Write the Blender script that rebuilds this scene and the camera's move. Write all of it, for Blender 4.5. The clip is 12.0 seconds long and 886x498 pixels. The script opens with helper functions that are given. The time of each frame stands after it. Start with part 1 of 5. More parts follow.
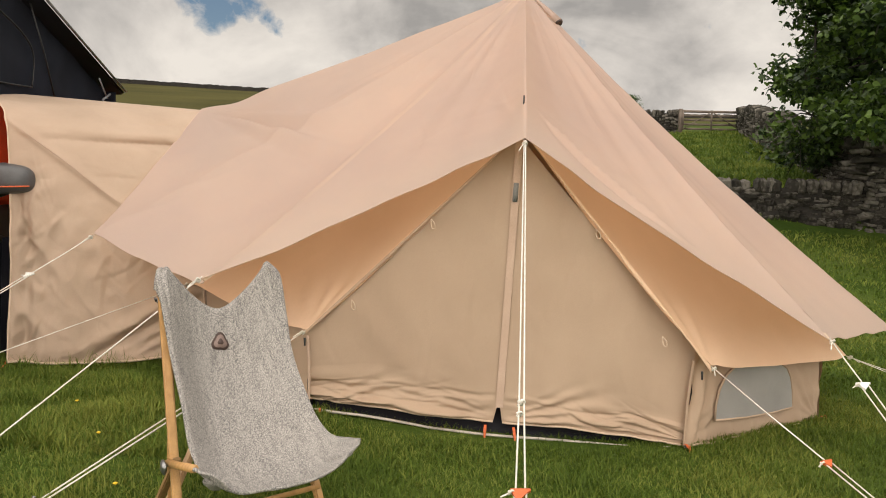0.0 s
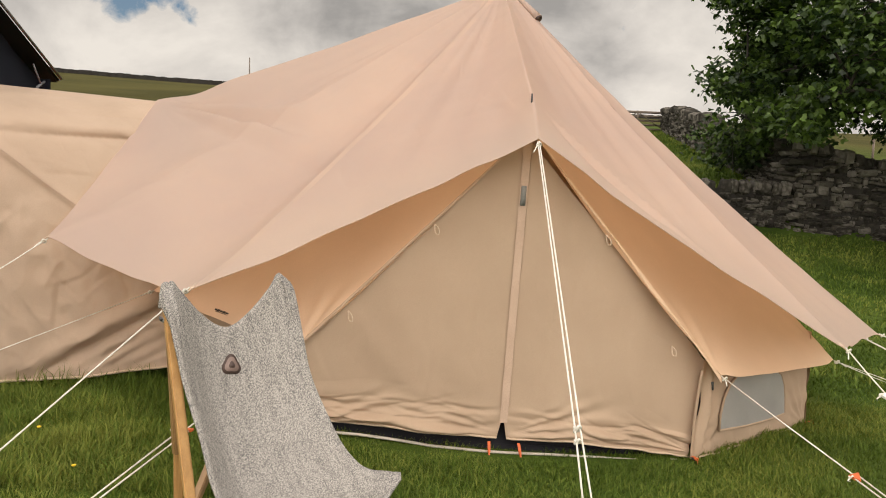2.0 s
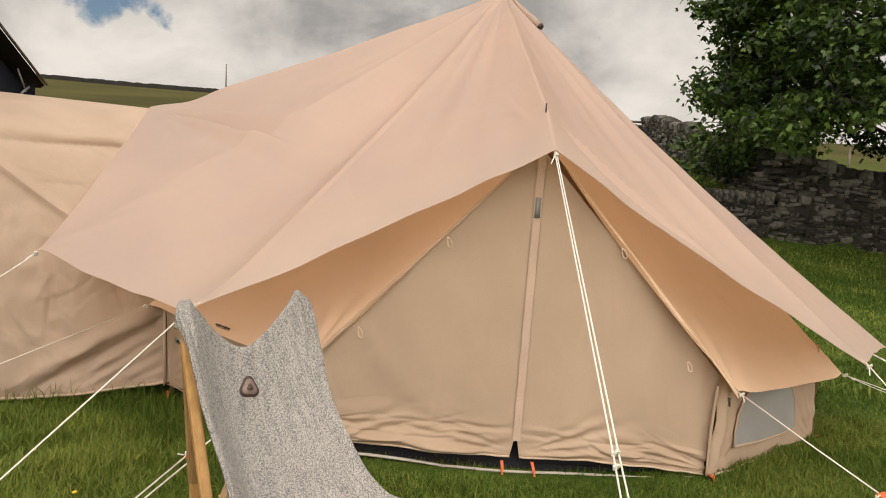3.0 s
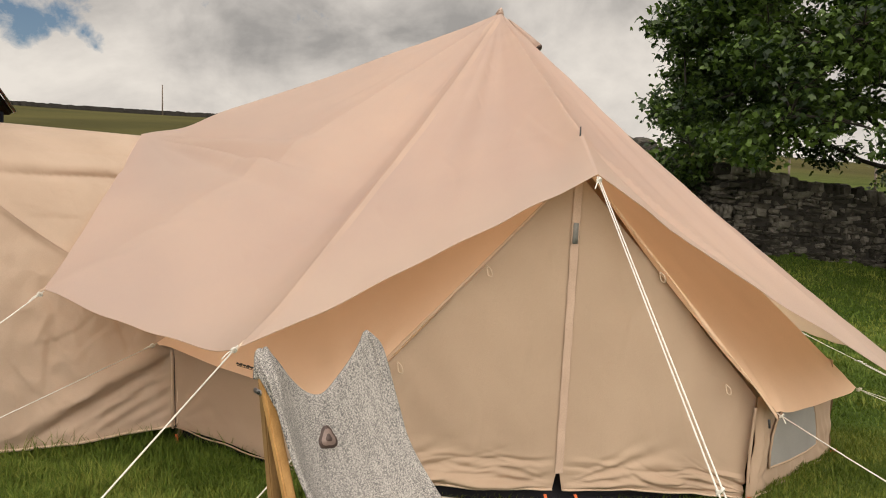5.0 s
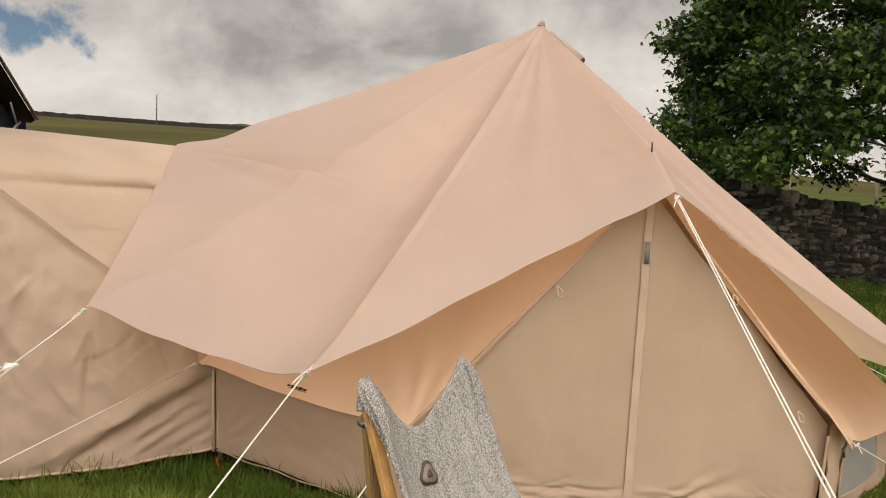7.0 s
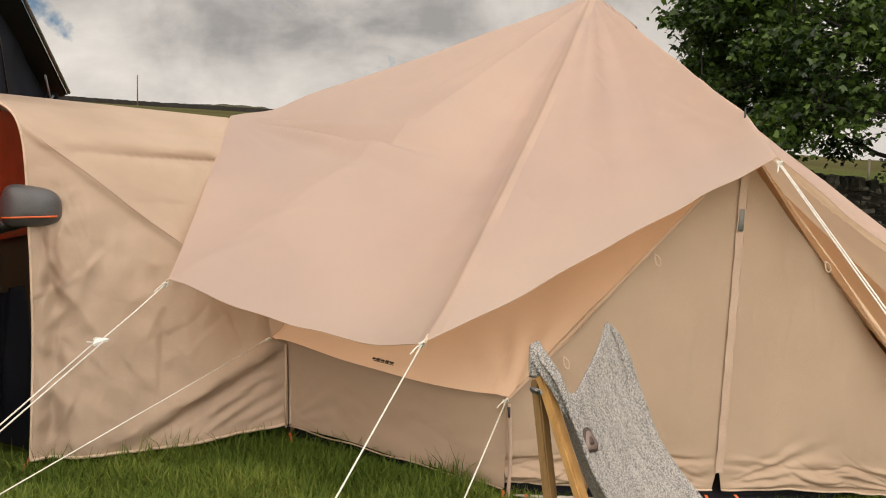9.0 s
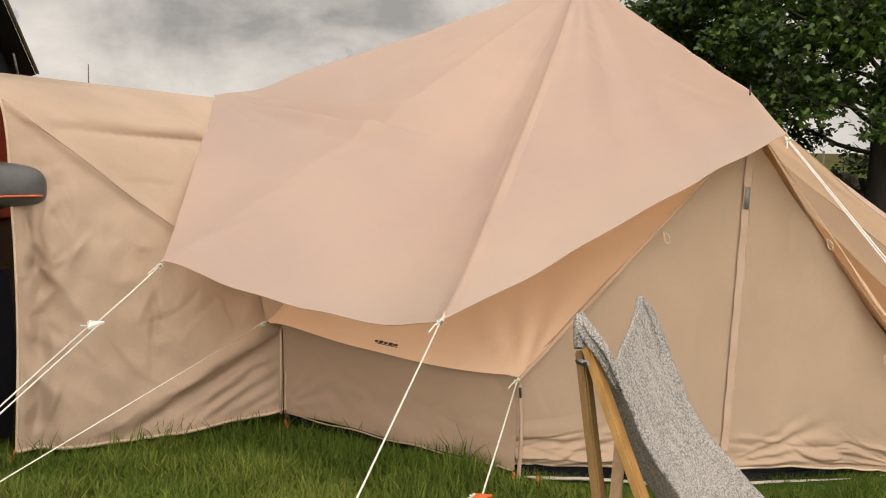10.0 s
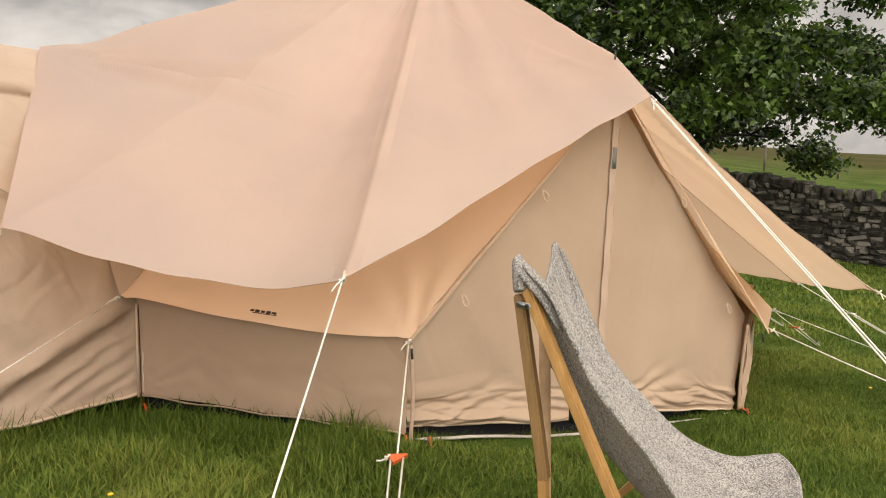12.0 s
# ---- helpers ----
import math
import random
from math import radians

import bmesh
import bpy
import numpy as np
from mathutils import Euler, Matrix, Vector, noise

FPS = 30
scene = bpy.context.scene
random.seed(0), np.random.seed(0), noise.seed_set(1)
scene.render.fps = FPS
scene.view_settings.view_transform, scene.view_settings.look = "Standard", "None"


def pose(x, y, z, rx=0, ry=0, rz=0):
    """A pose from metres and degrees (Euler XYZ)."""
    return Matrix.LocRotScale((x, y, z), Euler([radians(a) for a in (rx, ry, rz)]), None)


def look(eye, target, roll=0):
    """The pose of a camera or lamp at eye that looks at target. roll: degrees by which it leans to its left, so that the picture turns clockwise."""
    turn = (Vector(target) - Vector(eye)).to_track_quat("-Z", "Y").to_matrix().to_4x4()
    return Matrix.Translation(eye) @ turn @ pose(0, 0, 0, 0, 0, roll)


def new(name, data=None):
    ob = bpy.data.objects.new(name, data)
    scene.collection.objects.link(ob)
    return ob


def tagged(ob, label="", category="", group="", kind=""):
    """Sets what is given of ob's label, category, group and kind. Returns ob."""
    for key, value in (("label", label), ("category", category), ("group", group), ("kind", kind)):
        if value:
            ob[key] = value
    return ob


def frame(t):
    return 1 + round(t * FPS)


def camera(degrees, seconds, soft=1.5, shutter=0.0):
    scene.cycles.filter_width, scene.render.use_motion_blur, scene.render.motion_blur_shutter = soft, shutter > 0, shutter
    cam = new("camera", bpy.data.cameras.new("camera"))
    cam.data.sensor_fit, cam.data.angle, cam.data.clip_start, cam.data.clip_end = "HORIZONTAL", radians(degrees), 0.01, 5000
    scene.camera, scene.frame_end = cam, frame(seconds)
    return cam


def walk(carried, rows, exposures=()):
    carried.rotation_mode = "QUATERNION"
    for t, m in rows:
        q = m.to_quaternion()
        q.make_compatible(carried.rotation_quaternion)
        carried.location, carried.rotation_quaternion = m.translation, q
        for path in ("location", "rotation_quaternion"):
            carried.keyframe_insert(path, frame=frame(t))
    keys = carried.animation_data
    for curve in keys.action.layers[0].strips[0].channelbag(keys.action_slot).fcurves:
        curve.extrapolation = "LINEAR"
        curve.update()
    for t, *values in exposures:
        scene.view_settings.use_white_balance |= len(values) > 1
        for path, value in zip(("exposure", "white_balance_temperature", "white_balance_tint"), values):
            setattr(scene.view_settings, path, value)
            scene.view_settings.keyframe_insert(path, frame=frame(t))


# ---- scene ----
cam = camera(59.6, 12.0, soft=1.0)
METRES, EYE, TILT, LEAN, TURN = 2.76, 1.40, -5.0, -1.5, 0.0
ROWS = [
    (0.0, 0.0, 0.0, 0.0, 0.0, 0.0, -0.0),
    (0.5, -0.0464, 0.0255, 0.0103, -1.58, -0.22, 0.17),
    (1.0, -0.086, 0.0481, 0.0118, -3.27, -0.46, 0.23),
    (1.5, -0.121, 0.0739, 0.0149, -4.71, -0.52, 0.12),
    (2.0, -0.1573, 0.1058, 0.0209, -5.93, -0.33, -0.07),
    (2.5, -0.1907, 0.1373, 0.029, -6.84, -0.1, -0.2),
    (3.0, -0.2174, 0.1559, 0.0314, -7.63, 0.23, -0.1),
    (5.0, -0.3764, 0.2294, 0.0553, -11.8, 1.47, 1.47),
    (5.5, -0.4038, 0.2543, 0.062, -12.4, 1.84, 1.42),
    (6.0, -0.431, 0.2779, 0.0673, -12.62, 2.14, 1.24),
    (6.5, -0.4554, 0.2933, 0.0696, -12.56, 2.36, 1.03),
    (7.0, -0.4902, 0.3137, 0.0698, -12.44, 2.39, 0.9),
    (9.0, -0.6647, 0.3814, 0.0559, -13.63, 0.9, 1.41),
    (9.5, -0.7043, 0.4108, 0.0488, -14.83, 0.58, 1.57),
    (10.0, -0.7339, 0.4305, 0.0349, -16.66, 0.3, 1.71),
    (10.5, -0.7608, 0.4521, 0.0198, -19.39, -0.06, 1.91),
    (11.0, -0.797, 0.4687, 0.0134, -22.89, -0.62, 2.22),
    (11.5, -0.8211, 0.4843, 0.0068, -26.46, -1.14, 2.54),
    (12.0, -0.8265, 0.508, 0.0032, -30.39, -1.53, 2.87),
]
walk(cam, [(t, pose(0, 0, EYE, TILT, LEAN, TURN) @ pose(METRES * x, METRES * y, METRES * z, 90 + pitch, roll, yaw)) for t, x, y, z, yaw, pitch, roll in ROWS],
     exposures=((0.0, -0.20), (3.0, -0.22), (7.0, -0.29), (9.0, -0.26), (10.0, -0.24), (12.0, -0.05)))

# ---- world, sun ----
SUN_AZ, SUN_EL = radians(186), radians(31)      # from +y towards +x
world = bpy.data.worlds.new("sky")
scene.world = world
world.use_nodes = True
wn, wl = world.node_tree.nodes, world.node_tree.links
wn.clear()


def wnode(kind, **kw):
    n = wn.new(kind)
    for k, v in kw.items():
        n.inputs[k].default_value = v
    return n


w_out = wn.new("ShaderNodeOutputWorld")
w_bg = wn.new("ShaderNodeBackground")
w_sky = wn.new("ShaderNodeTexSky")
w_sky.sky_type = "NISHITA"
w_sky.sun_disc = False
w_sky.sun_elevation, w_sky.sun_rotation = SUN_EL, SUN_AZ
w_scale = wn.new("ShaderNodeVectorMath")
w_scale.operation = "SCALE"
w_scale.inputs["Scale"].default_value = 0.08
wl.new(w_sky.outputs[0], w_scale.inputs[0])
w_co = wn.new("ShaderNodeTexCoord")
w_sep = wn.new("ShaderNodeSeparateXYZ")
wl.new(w_co.outputs["Generated"], w_sep.inputs[0])


def wmath(op, a, b=0.0):
    n = wn.new("ShaderNodeMath")
    n.operation = op
    for i, v in enumerate((a, b)):
        if isinstance(v, (int, float)):
            n.inputs[i].default_value = v
        else:
            wl.new(v, n.inputs[i])
    return n.outputs[0]


w_flat = wn.new("ShaderNodeCombineXYZ")
wl.new(w_sep.outputs["X"], w_flat.inputs["X"])
wl.new(w_sep.outputs["Y"], w_flat.inputs["Y"])
wl.new(wmath("MULTIPLY", w_sep.outputs["Z"], 1.3), w_flat.inputs["Z"])
w_n1 = wnode("ShaderNodeTexNoise", Scale=6.5, Detail=9.0, Roughness=0.58, Distortion=0.3)
w_n2 = wnode("ShaderNodeTexNoise", Scale=5.2, Detail=9.0, Roughness=0.56, Distortion=0.5)
wl.new(w_flat.outputs[0], w_n1.inputs["Vector"])
wl.new(w_flat.outputs[0], w_n2.inputs["Vector"])
# where the cloud thins to blue, and where it is thick and grey or thin and bright


def w_lobe(direction, width, amount):
    """amount at that direction, fading to 0 at width degrees from it."""
    dot, rng = wn.new("ShaderNodeVectorMath"), wn.new("ShaderNodeMapRange")
    dot.operation = "DOT_PRODUCT"
    dot.inputs[1].default_value = Vector(direction).normalized()
    wl.new(w_co.outputs["Generated"], dot.inputs[0])
    rng.inputs["From Min"].default_value, rng.inputs["From Max"].default_value = math.cos(radians(width)), 1.0
    rng.inputs["To Min"].default_value, rng.inputs["To Max"].default_value = 0.0, amount
    wl.new(dot.outputs["Value"], rng.inputs["Value"])
    return rng.outputs[0]


w_gap = w_lobe((-0.286, 0.938, 0.202), 2.4, 0.34)
for direction, width, amount in (((-0.230, 0.951, 0.210), 1.7, 0.34), ((-0.208, 0.961, 0.186), 1.2, 0.24), ((-0.262, 0.945, 0.197), 2.0, 0.10)):
    w_gap = wmath("ADD", w_gap, w_lobe(direction, width, amount))
w_n3 = wnode("ShaderNodeTexNoise", Scale=21.0, Detail=7.0, Roughness=0.6, Distortion=0.4)
wl.new(w_flat.outputs[0], w_n3.inputs["Vector"])
w_mask = wn.new("ShaderNodeMapRange")
w_mask.inputs["From Min"].default_value, w_mask.inputs["From Max"].default_value = 0.12, 0.33
wl.new(wmath("SUBTRACT", w_n3.outputs["Fac"], w_gap), w_mask.inputs["Value"])
w_tone = wmath("ADD", w_n2.outputs["Fac"], wmath("MULTIPLY", wmath("SUBTRACT", 0.165, wmath("MINIMUM", w_sep.outputs["Z"], 0.28)), 0.75))
w_tone = wmath("ADD", w_tone, wmath("MULTIPLY", wmath("SUBTRACT", w_n1.outputs["Fac"], 0.5), 0.65))
for direction, width, amount in (((0.03, 0.972, 0.225), 12.0, -0.07), ((-0.26, 0.94, 0.14), 15.0, 0.10), ((0.40, 0.885, 0.200), 11.0, 0.08), ((0.22, 0.96, 0.17), 9.0, -0.04)):
    w_tone = wmath("ADD", w_tone, w_lobe(direction, width, amount))
w_ramp = wn.new("ShaderNodeValToRGB")
w_ramp.color_ramp.elements[0].position, w_ramp.color_ramp.elements[0].color = 0.26, (0.52, 0.49, 0.46, 1)
w_ramp.color_ramp.elements[1].position, w_ramp.color_ramp.elements[1].color = 0.74, (1.20, 1.11, 1.00, 1)
w_knee = w_ramp.color_ramp.elements.new(0.50)
w_knee.color = (0.90, 0.835, 0.765, 1)
wl.new(w_tone, w_ramp.inputs[0])
w_mix = wn.new("ShaderNodeMix")
w_mix.data_type = "RGBA"
wl.new(w_mask.outputs[0], w_mix.inputs["Factor"])
wl.new(w_scale.outputs[0], w_mix.inputs["A"])
wl.new(w_ramp.outputs[0], w_mix.inputs["B"])
w_veil = wn.new("ShaderNodeVectorMath")
w_veil.operation = "DOT_PRODUCT"
w_veil.inputs[1].default_value = (math.sin(SUN_AZ) * math.cos(SUN_EL), math.cos(SUN_AZ) * math.cos(SUN_EL), math.sin(SUN_EL))
wl.new(w_co.outputs["Generated"], w_veil.inputs[0])
w_high = wmath("MULTIPLY", wmath("MAXIMUM", wmath("SUBTRACT", w_sep.outputs["Z"], 0.32), 0.0), 1.4)
w_glow = wmath("ADD", w_high, wmath("ADD", wmath("MULTIPLY", wmath("POWER", wmath("MAXIMUM", w_veil.outputs["Value"], 0.0), 0.8), 2.0), 0.78))
w_lit = wn.new("ShaderNodeVectorMath")
w_lit.operation = "SCALE"
wl.new(w_mix.outputs["Result"], w_lit.inputs[0])
wl.new(w_glow, w_lit.inputs["Scale"])
wl.new(w_lit.outputs[0], w_bg.inputs["Color"])
w_bg.inputs["Strength"].default_value = 1.05
wl.new(w_bg.outputs[0], w_out.inputs[0])

sun = new("sun", bpy.data.lights.new("sun", "SUN"))
sun.data.energy, sun.data.angle, sun.data.color = 1.35, radians(80), (1.0, 0.86, 0.72)
sun_from = Vector((math.sin(SUN_AZ) * math.cos(SUN_EL), math.cos(SUN_AZ) * math.cos(SUN_EL), math.sin(SUN_EL)))
sun.matrix_world = look(sun_from * 50, (0, 0, 0))


# ---- materials ----
def material(name, a, b, rough=0.85, scale=3.0, detail_scale=90.0, bump=0.15, bump_dist=0.004, sheer=0.0, metal=0.0,
             c=None, random_object=0.0, random_island=0.0, spec=0.5, stretch=(1, 1, 1), sheer_tint=None, crease=0.0, crease_scale=4.0, crease_detail=1.5, grain=0.5):
    """Two colours mixed by coarse noise, darkened by fine grain; sheer: share of light that passes through cloth or leaf."""
    m = bpy.data.materials.new(name)
    m.use_nodes = True
    nodes, links = m.node_tree.nodes, m.node_tree.links
    bsdf = nodes["Principled BSDF"]
    bsdf.inputs["Roughness"].default_value, bsdf.inputs["Metallic"].default_value = rough, metal
    bsdf.inputs["Specular IOR Level"].default_value = spec
    co = nodes.new("ShaderNodeTexCoord")
    mp = nodes.new("ShaderNodeMapping")
    mp.inputs["Scale"].default_value = stretch
    links.new(co.outputs["Object"], mp.inputs["Vector"])
    n1, n2 = nodes.new("ShaderNodeTexNoise"), nodes.new("ShaderNodeTexNoise")
    for n, s, d in ((n1, scale, 5.0), (n2, detail_scale, 3.0)):
        n.inputs["Scale"].default_value, n.inputs["Detail"].default_value = s, d
        links.new(mp.outputs[0], n.inputs["Vector"])
    ramp = nodes.new("ShaderNodeValToRGB")
    e = ramp.color_ramp.elements
    e[0].position, e[1].position = 0.32, 0.68
    e[0].color, e[1].color = (*a, 1), (*b, 1)
    if c:
        k = e.new(0.5)
        k.color = (*c, 1)
    fac = n1.outputs["Fac"]
    if random_object or random_island:
        src = nodes.new("ShaderNodeObjectInfo").outputs["Random"] if random_object else nodes.new("ShaderNodeNewGeometry").outputs["Random Per Island"]
        amount = random_object or random_island
        mr = nodes.new("ShaderNodeMapRange")
        mr.inputs["To Min"].default_value, mr.inputs["To Max"].default_value = -amount, amount
        links.new(src, mr.inputs["Value"])
        ad = nodes.new("ShaderNodeMath")
        links.new(fac, ad.inputs[0])
        links.new(mr.outputs[0], ad.inputs[1])
        fac = ad.outputs[0]
    links.new(fac, ramp.inputs[0])
    fine = nodes.new("ShaderNodeMix")
    fine.data_type, fine.blend_type = "RGBA", "MULTIPLY"
    fine.inputs["Factor"].default_value = grain
    links.new(ramp.outputs[0], fine.inputs["A"])
    fr = nodes.new("ShaderNodeValToRGB")
    fr.color_ramp.elements[0].position, fr.color_ramp.elements[0].color = 0.3, (0.72, 0.72, 0.72, 1)
    fr.color_ramp.elements[1].position, fr.color_ramp.elements[1].color = 0.7, (1.12, 1.12, 1.12, 1)
    links.new(n2.outputs["Fac"], fr.inputs[0])
    links.new(fr.outputs[0], fine.inputs["B"])
    col = fine.outputs["Result"]
    links.new(col, bsdf.inputs["Base Color"])
    bp = nodes.new("ShaderNodeBump")
    bp.inputs["Strength"].default_value, bp.inputs["Distance"].default_value = bump, bump_dist
    links.new(n2.outputs["Fac"], bp.inputs["Height"])
    if crease:
        n3, sub, ab, b3 = nodes.new("ShaderNodeTexNoise"), nodes.new("ShaderNodeMath"), nodes.new("ShaderNodeMath"), nodes.new("ShaderNodeBump")
        n3.inputs["Scale"].default_value, n3.inputs["Detail"].default_value, n3.inputs["Roughness"].default_value, n3.inputs["Distortion"].default_value = crease_scale, crease_detail, 0.45, 0.25
        links.new(mp.outputs[0], n3.inputs["Vector"])
        sub.operation, ab.operation = "SUBTRACT", "ABSOLUTE"
        links.new(n3.outputs["Fac"], sub.inputs[0])
        sub.inputs[1].default_value = 0.5
        links.new(sub.outputs[0], ab.inputs[0])
        b3.inputs["Strength"].default_value, b3.inputs["Distance"].default_value = 1.0, crease
        links.new(ab.outputs[0], b3.inputs["Height"])
        links.new(bp.outputs[0], b3.inputs["Normal"])
        links.new(b3.outputs[0], bsdf.inputs["Normal"])
    else:
        links.new(bp.outputs[0], bsdf.inputs["Normal"])
    if sheer:
        tr = nodes.new("ShaderNodeBsdfTranslucent")
        if sheer_tint:
            tint = nodes.new("ShaderNodeMix")
            tint.data_type, tint.blend_type = "RGBA", "MULTIPLY"
            tint.inputs["Factor"].default_value = 1.0
            tint.inputs["B"].default_value = (*sheer_tint, 1)
            links.new(col, tint.inputs["A"])
            links.new(tint.outputs["Result"], tr.inputs["Color"])
        else:
            links.new(col, tr.inputs["Color"])
        mx = nodes.new("ShaderNodeMixShader")
        mx.inputs[0].default_value = sheer
        links.new(bsdf.outputs[0], mx.inputs[1])
        links.new(tr.outputs[0], mx.inputs[2])
        links.new(mx.outputs[0], nodes["Material Output"].inputs["Surface"])
    return m


def plain(name, col, rough=0.5, metal=0.0, spec=0.5):
    return material(name, tuple(0.9 * v for v in col), tuple(min(1, 1.1 * v) for v in col), rough, 6, 150, 0.08, 0.001, metal=metal, spec=spec)


FLY = material("rose_canvas", (0.615, 0.488, 0.432), (0.708, 0.560, 0.475), 0.8, 0.8, 260, 0.08, 0.0015, grain=0.2, sheer=0.50, sheer_tint=(1.0, 0.95, 0.76), crease=0.026, crease_scale=2.0)
FLYSEAM = material("rose_canvas_doubled", (0.630, 0.500, 0.432), (0.720, 0.572, 0.476), 0.8, 2.0, 260, 0.08, 0.0015, grain=0.2, sheer=0.50, sheer_tint=(1.0, 0.95, 0.74))
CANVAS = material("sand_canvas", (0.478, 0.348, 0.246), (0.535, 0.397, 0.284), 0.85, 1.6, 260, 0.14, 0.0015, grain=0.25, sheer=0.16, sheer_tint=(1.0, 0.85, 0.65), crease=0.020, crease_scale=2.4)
# sand canvas made paler: the glow through the flysheet is put into this colour
ROOFCLOTH_LIT = material("inner_roof_canvas_lit", (0.752, 0.550, 0.384), (0.816, 0.606, 0.434), 0.85, 1.6, 260, 0.12, 0.0015, grain=0.25, sheer=0.18, sheer_tint=(1.0, 0.84, 0.64), crease=0.014, crease_scale=2.4)
TUNNEL = material("tunnel_canvas", (0.478, 0.358, 0.262), (0.555, 0.420, 0.316), 0.85, 2.2, 240, 0.16, 0.002, grain=0.25, sheer=0.20, sheer_tint=(1.0, 0.85, 0.65), crease=0.030, crease_scale=3.4, crease_detail=2.5)
HEM = material("canvas_hem", (0.56, 0.42, 0.30), (0.66, 0.51, 0.38), 0.85, 9, 200, 0.2, 0.002)
ZIPFLAP = material("zip_flap_canvas", (0.490, 0.352, 0.262), (0.545, 0.398, 0.302), 0.85, 5, 200, 0.15, 0.002)
SEAMTAPE = plain("brown_seam_tape", (0.30, 0.20, 0.13), 0.8)
GREYTAB = plain("grey_webbing", (0.20, 0.20, 0.19), 0.7)
SHEET = plain("black_groundsheet", (0.010, 0.010, 0.014), 0.6, spec=0.15)
RIM = material("pale_groundsheet_rim", (0.42, 0.38, 0.32), (0.55, 0.50, 0.43), 0.7, 8, 120, 0.15, 0.002)
MESH = material("window_mesh", (0.34, 0.33, 0.31), (0.42, 0.41, 0.39), 0.55, 3, 500, 0.1, 0.001, sheer=0.1)
ROPE = material("white_cord", (0.68, 0.64, 0.56), (0.80, 0.77, 0.70), 0.8, 40, 300, 0.3, 0.001)
ORANGE = plain("orange_plastic", (0.62, 0.125, 0.03), 0.45)
WHITEPL = plain("white_plastic", (0.78, 0.76, 0.72), 0.4)
STEEL = plain("dull_steel", (0.30, 0.30, 0.30), 0.4, 0.9)
DARKMETAL = plain("dark_metal", (0.05, 0.05, 0.05), 0.45, 0.6)
INK = plain("dark_print", (0.025, 0.02, 0.02), 0.7)
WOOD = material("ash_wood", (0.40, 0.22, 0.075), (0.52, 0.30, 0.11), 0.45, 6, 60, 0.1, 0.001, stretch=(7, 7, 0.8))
WOOD_DARK = material("dark_ash_wood", (0.22, 0.13, 0.05), (0.32, 0.19, 0.075), 0.5, 6, 60, 0.1, 0.001, stretch=(7, 7, 0.8))
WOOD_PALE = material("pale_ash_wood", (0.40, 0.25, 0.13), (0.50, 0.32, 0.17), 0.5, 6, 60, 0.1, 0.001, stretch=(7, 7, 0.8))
LEATHER = material("brown_leather", (0.055, 0.033, 0.027), (0.085, 0.052, 0.042), 0.5, 30, 200, 0.2, 0.001)
LEATHER_LIGHT = material("tan_leather", (0.21, 0.150, 0.125), (0.27, 0.195, 0.165), 0.5, 30, 200, 0.2, 0.001)
RED = plain("red_paint", (0.62, 0.055, 0.018), 0.25)
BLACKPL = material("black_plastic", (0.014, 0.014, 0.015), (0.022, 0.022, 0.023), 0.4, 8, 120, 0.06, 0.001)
MIRRORGREY = material("grey_mirror_shell", (0.060, 0.060, 0.062), (0.085, 0.085, 0.088), 0.32, 6, 120, 0.03, 0.001)
POPCLOTH = material("black_roof_canvas", (0.012, 0.014, 0.021), (0.017, 0.020, 0.030), 0.85, 4, 120, 0.2, 0.002, spec=0.15)
ROOFSHELL = plain("dark_roof_shell", (0.006, 0.007, 0.011), 0.7, spec=0.15)
ROOFEDGE = plain("grey_roof_edge", (0.26, 0.27, 0.29), 0.4)
RUBBER = material("tyre_rubber", (0.012, 0.012, 0.012), (0.02, 0.02, 0.02), 0.8, 12, 80, 0.3, 0.003)
STONE = material("gritstone", (0.038, 0.035, 0.029), (0.190, 0.174, 0.148), 0.95, 2.6, 26, 0.9, 0.02, c=(0.076, 0.069, 0.057), random_object=0.26, spec=0.2)
STONES = material("gritstone_far", (0.038, 0.035, 0.029), (0.190, 0.174, 0.148), 0.95, 2.6, 26, 0.9, 0.02, c=(0.076, 0.069, 0.057), random_island=0.26, spec=0.2)
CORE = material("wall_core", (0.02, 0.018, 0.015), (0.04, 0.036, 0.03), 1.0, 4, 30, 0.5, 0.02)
GATEWOOD = material("grey_gate_wood", (0.10, 0.078, 0.060), (0.19, 0.15, 0.12), 0.85, 3, 40, 0.4, 0.004)
BARK = material("bark", (0.018, 0.015, 0.012), (0.045, 0.038, 0.03), 0.95, 5, 30, 0.8, 0.02, stretch=(1, 1, 0.3))
LEAF = material("sycamore_leaf", (0.012, 0.030, 0.007), (0.104, 0.168, 0.032), 0.5, 0.5, 8, 0.05, 0.002, sheer=0.22, random_island=0.28, sheer_tint=(1.1, 1.2, 0.5))
BLADE = material("grass_blade", (0.068, 0.110, 0.015), (0.222, 0.250, 0.048), 0.6, 0.9, 6, 0.03, 0.001, sheer=0.22, random_island=0.16, c=(0.108, 0.164, 0.023), spec=0.15)
TURF = material("turf", (0.034, 0.062, 0.010), (0.100, 0.132, 0.030), 0.95, 0.55, 14, 0.9, 0.03, c=(0.060, 0.094, 0.016), spec=0.05)


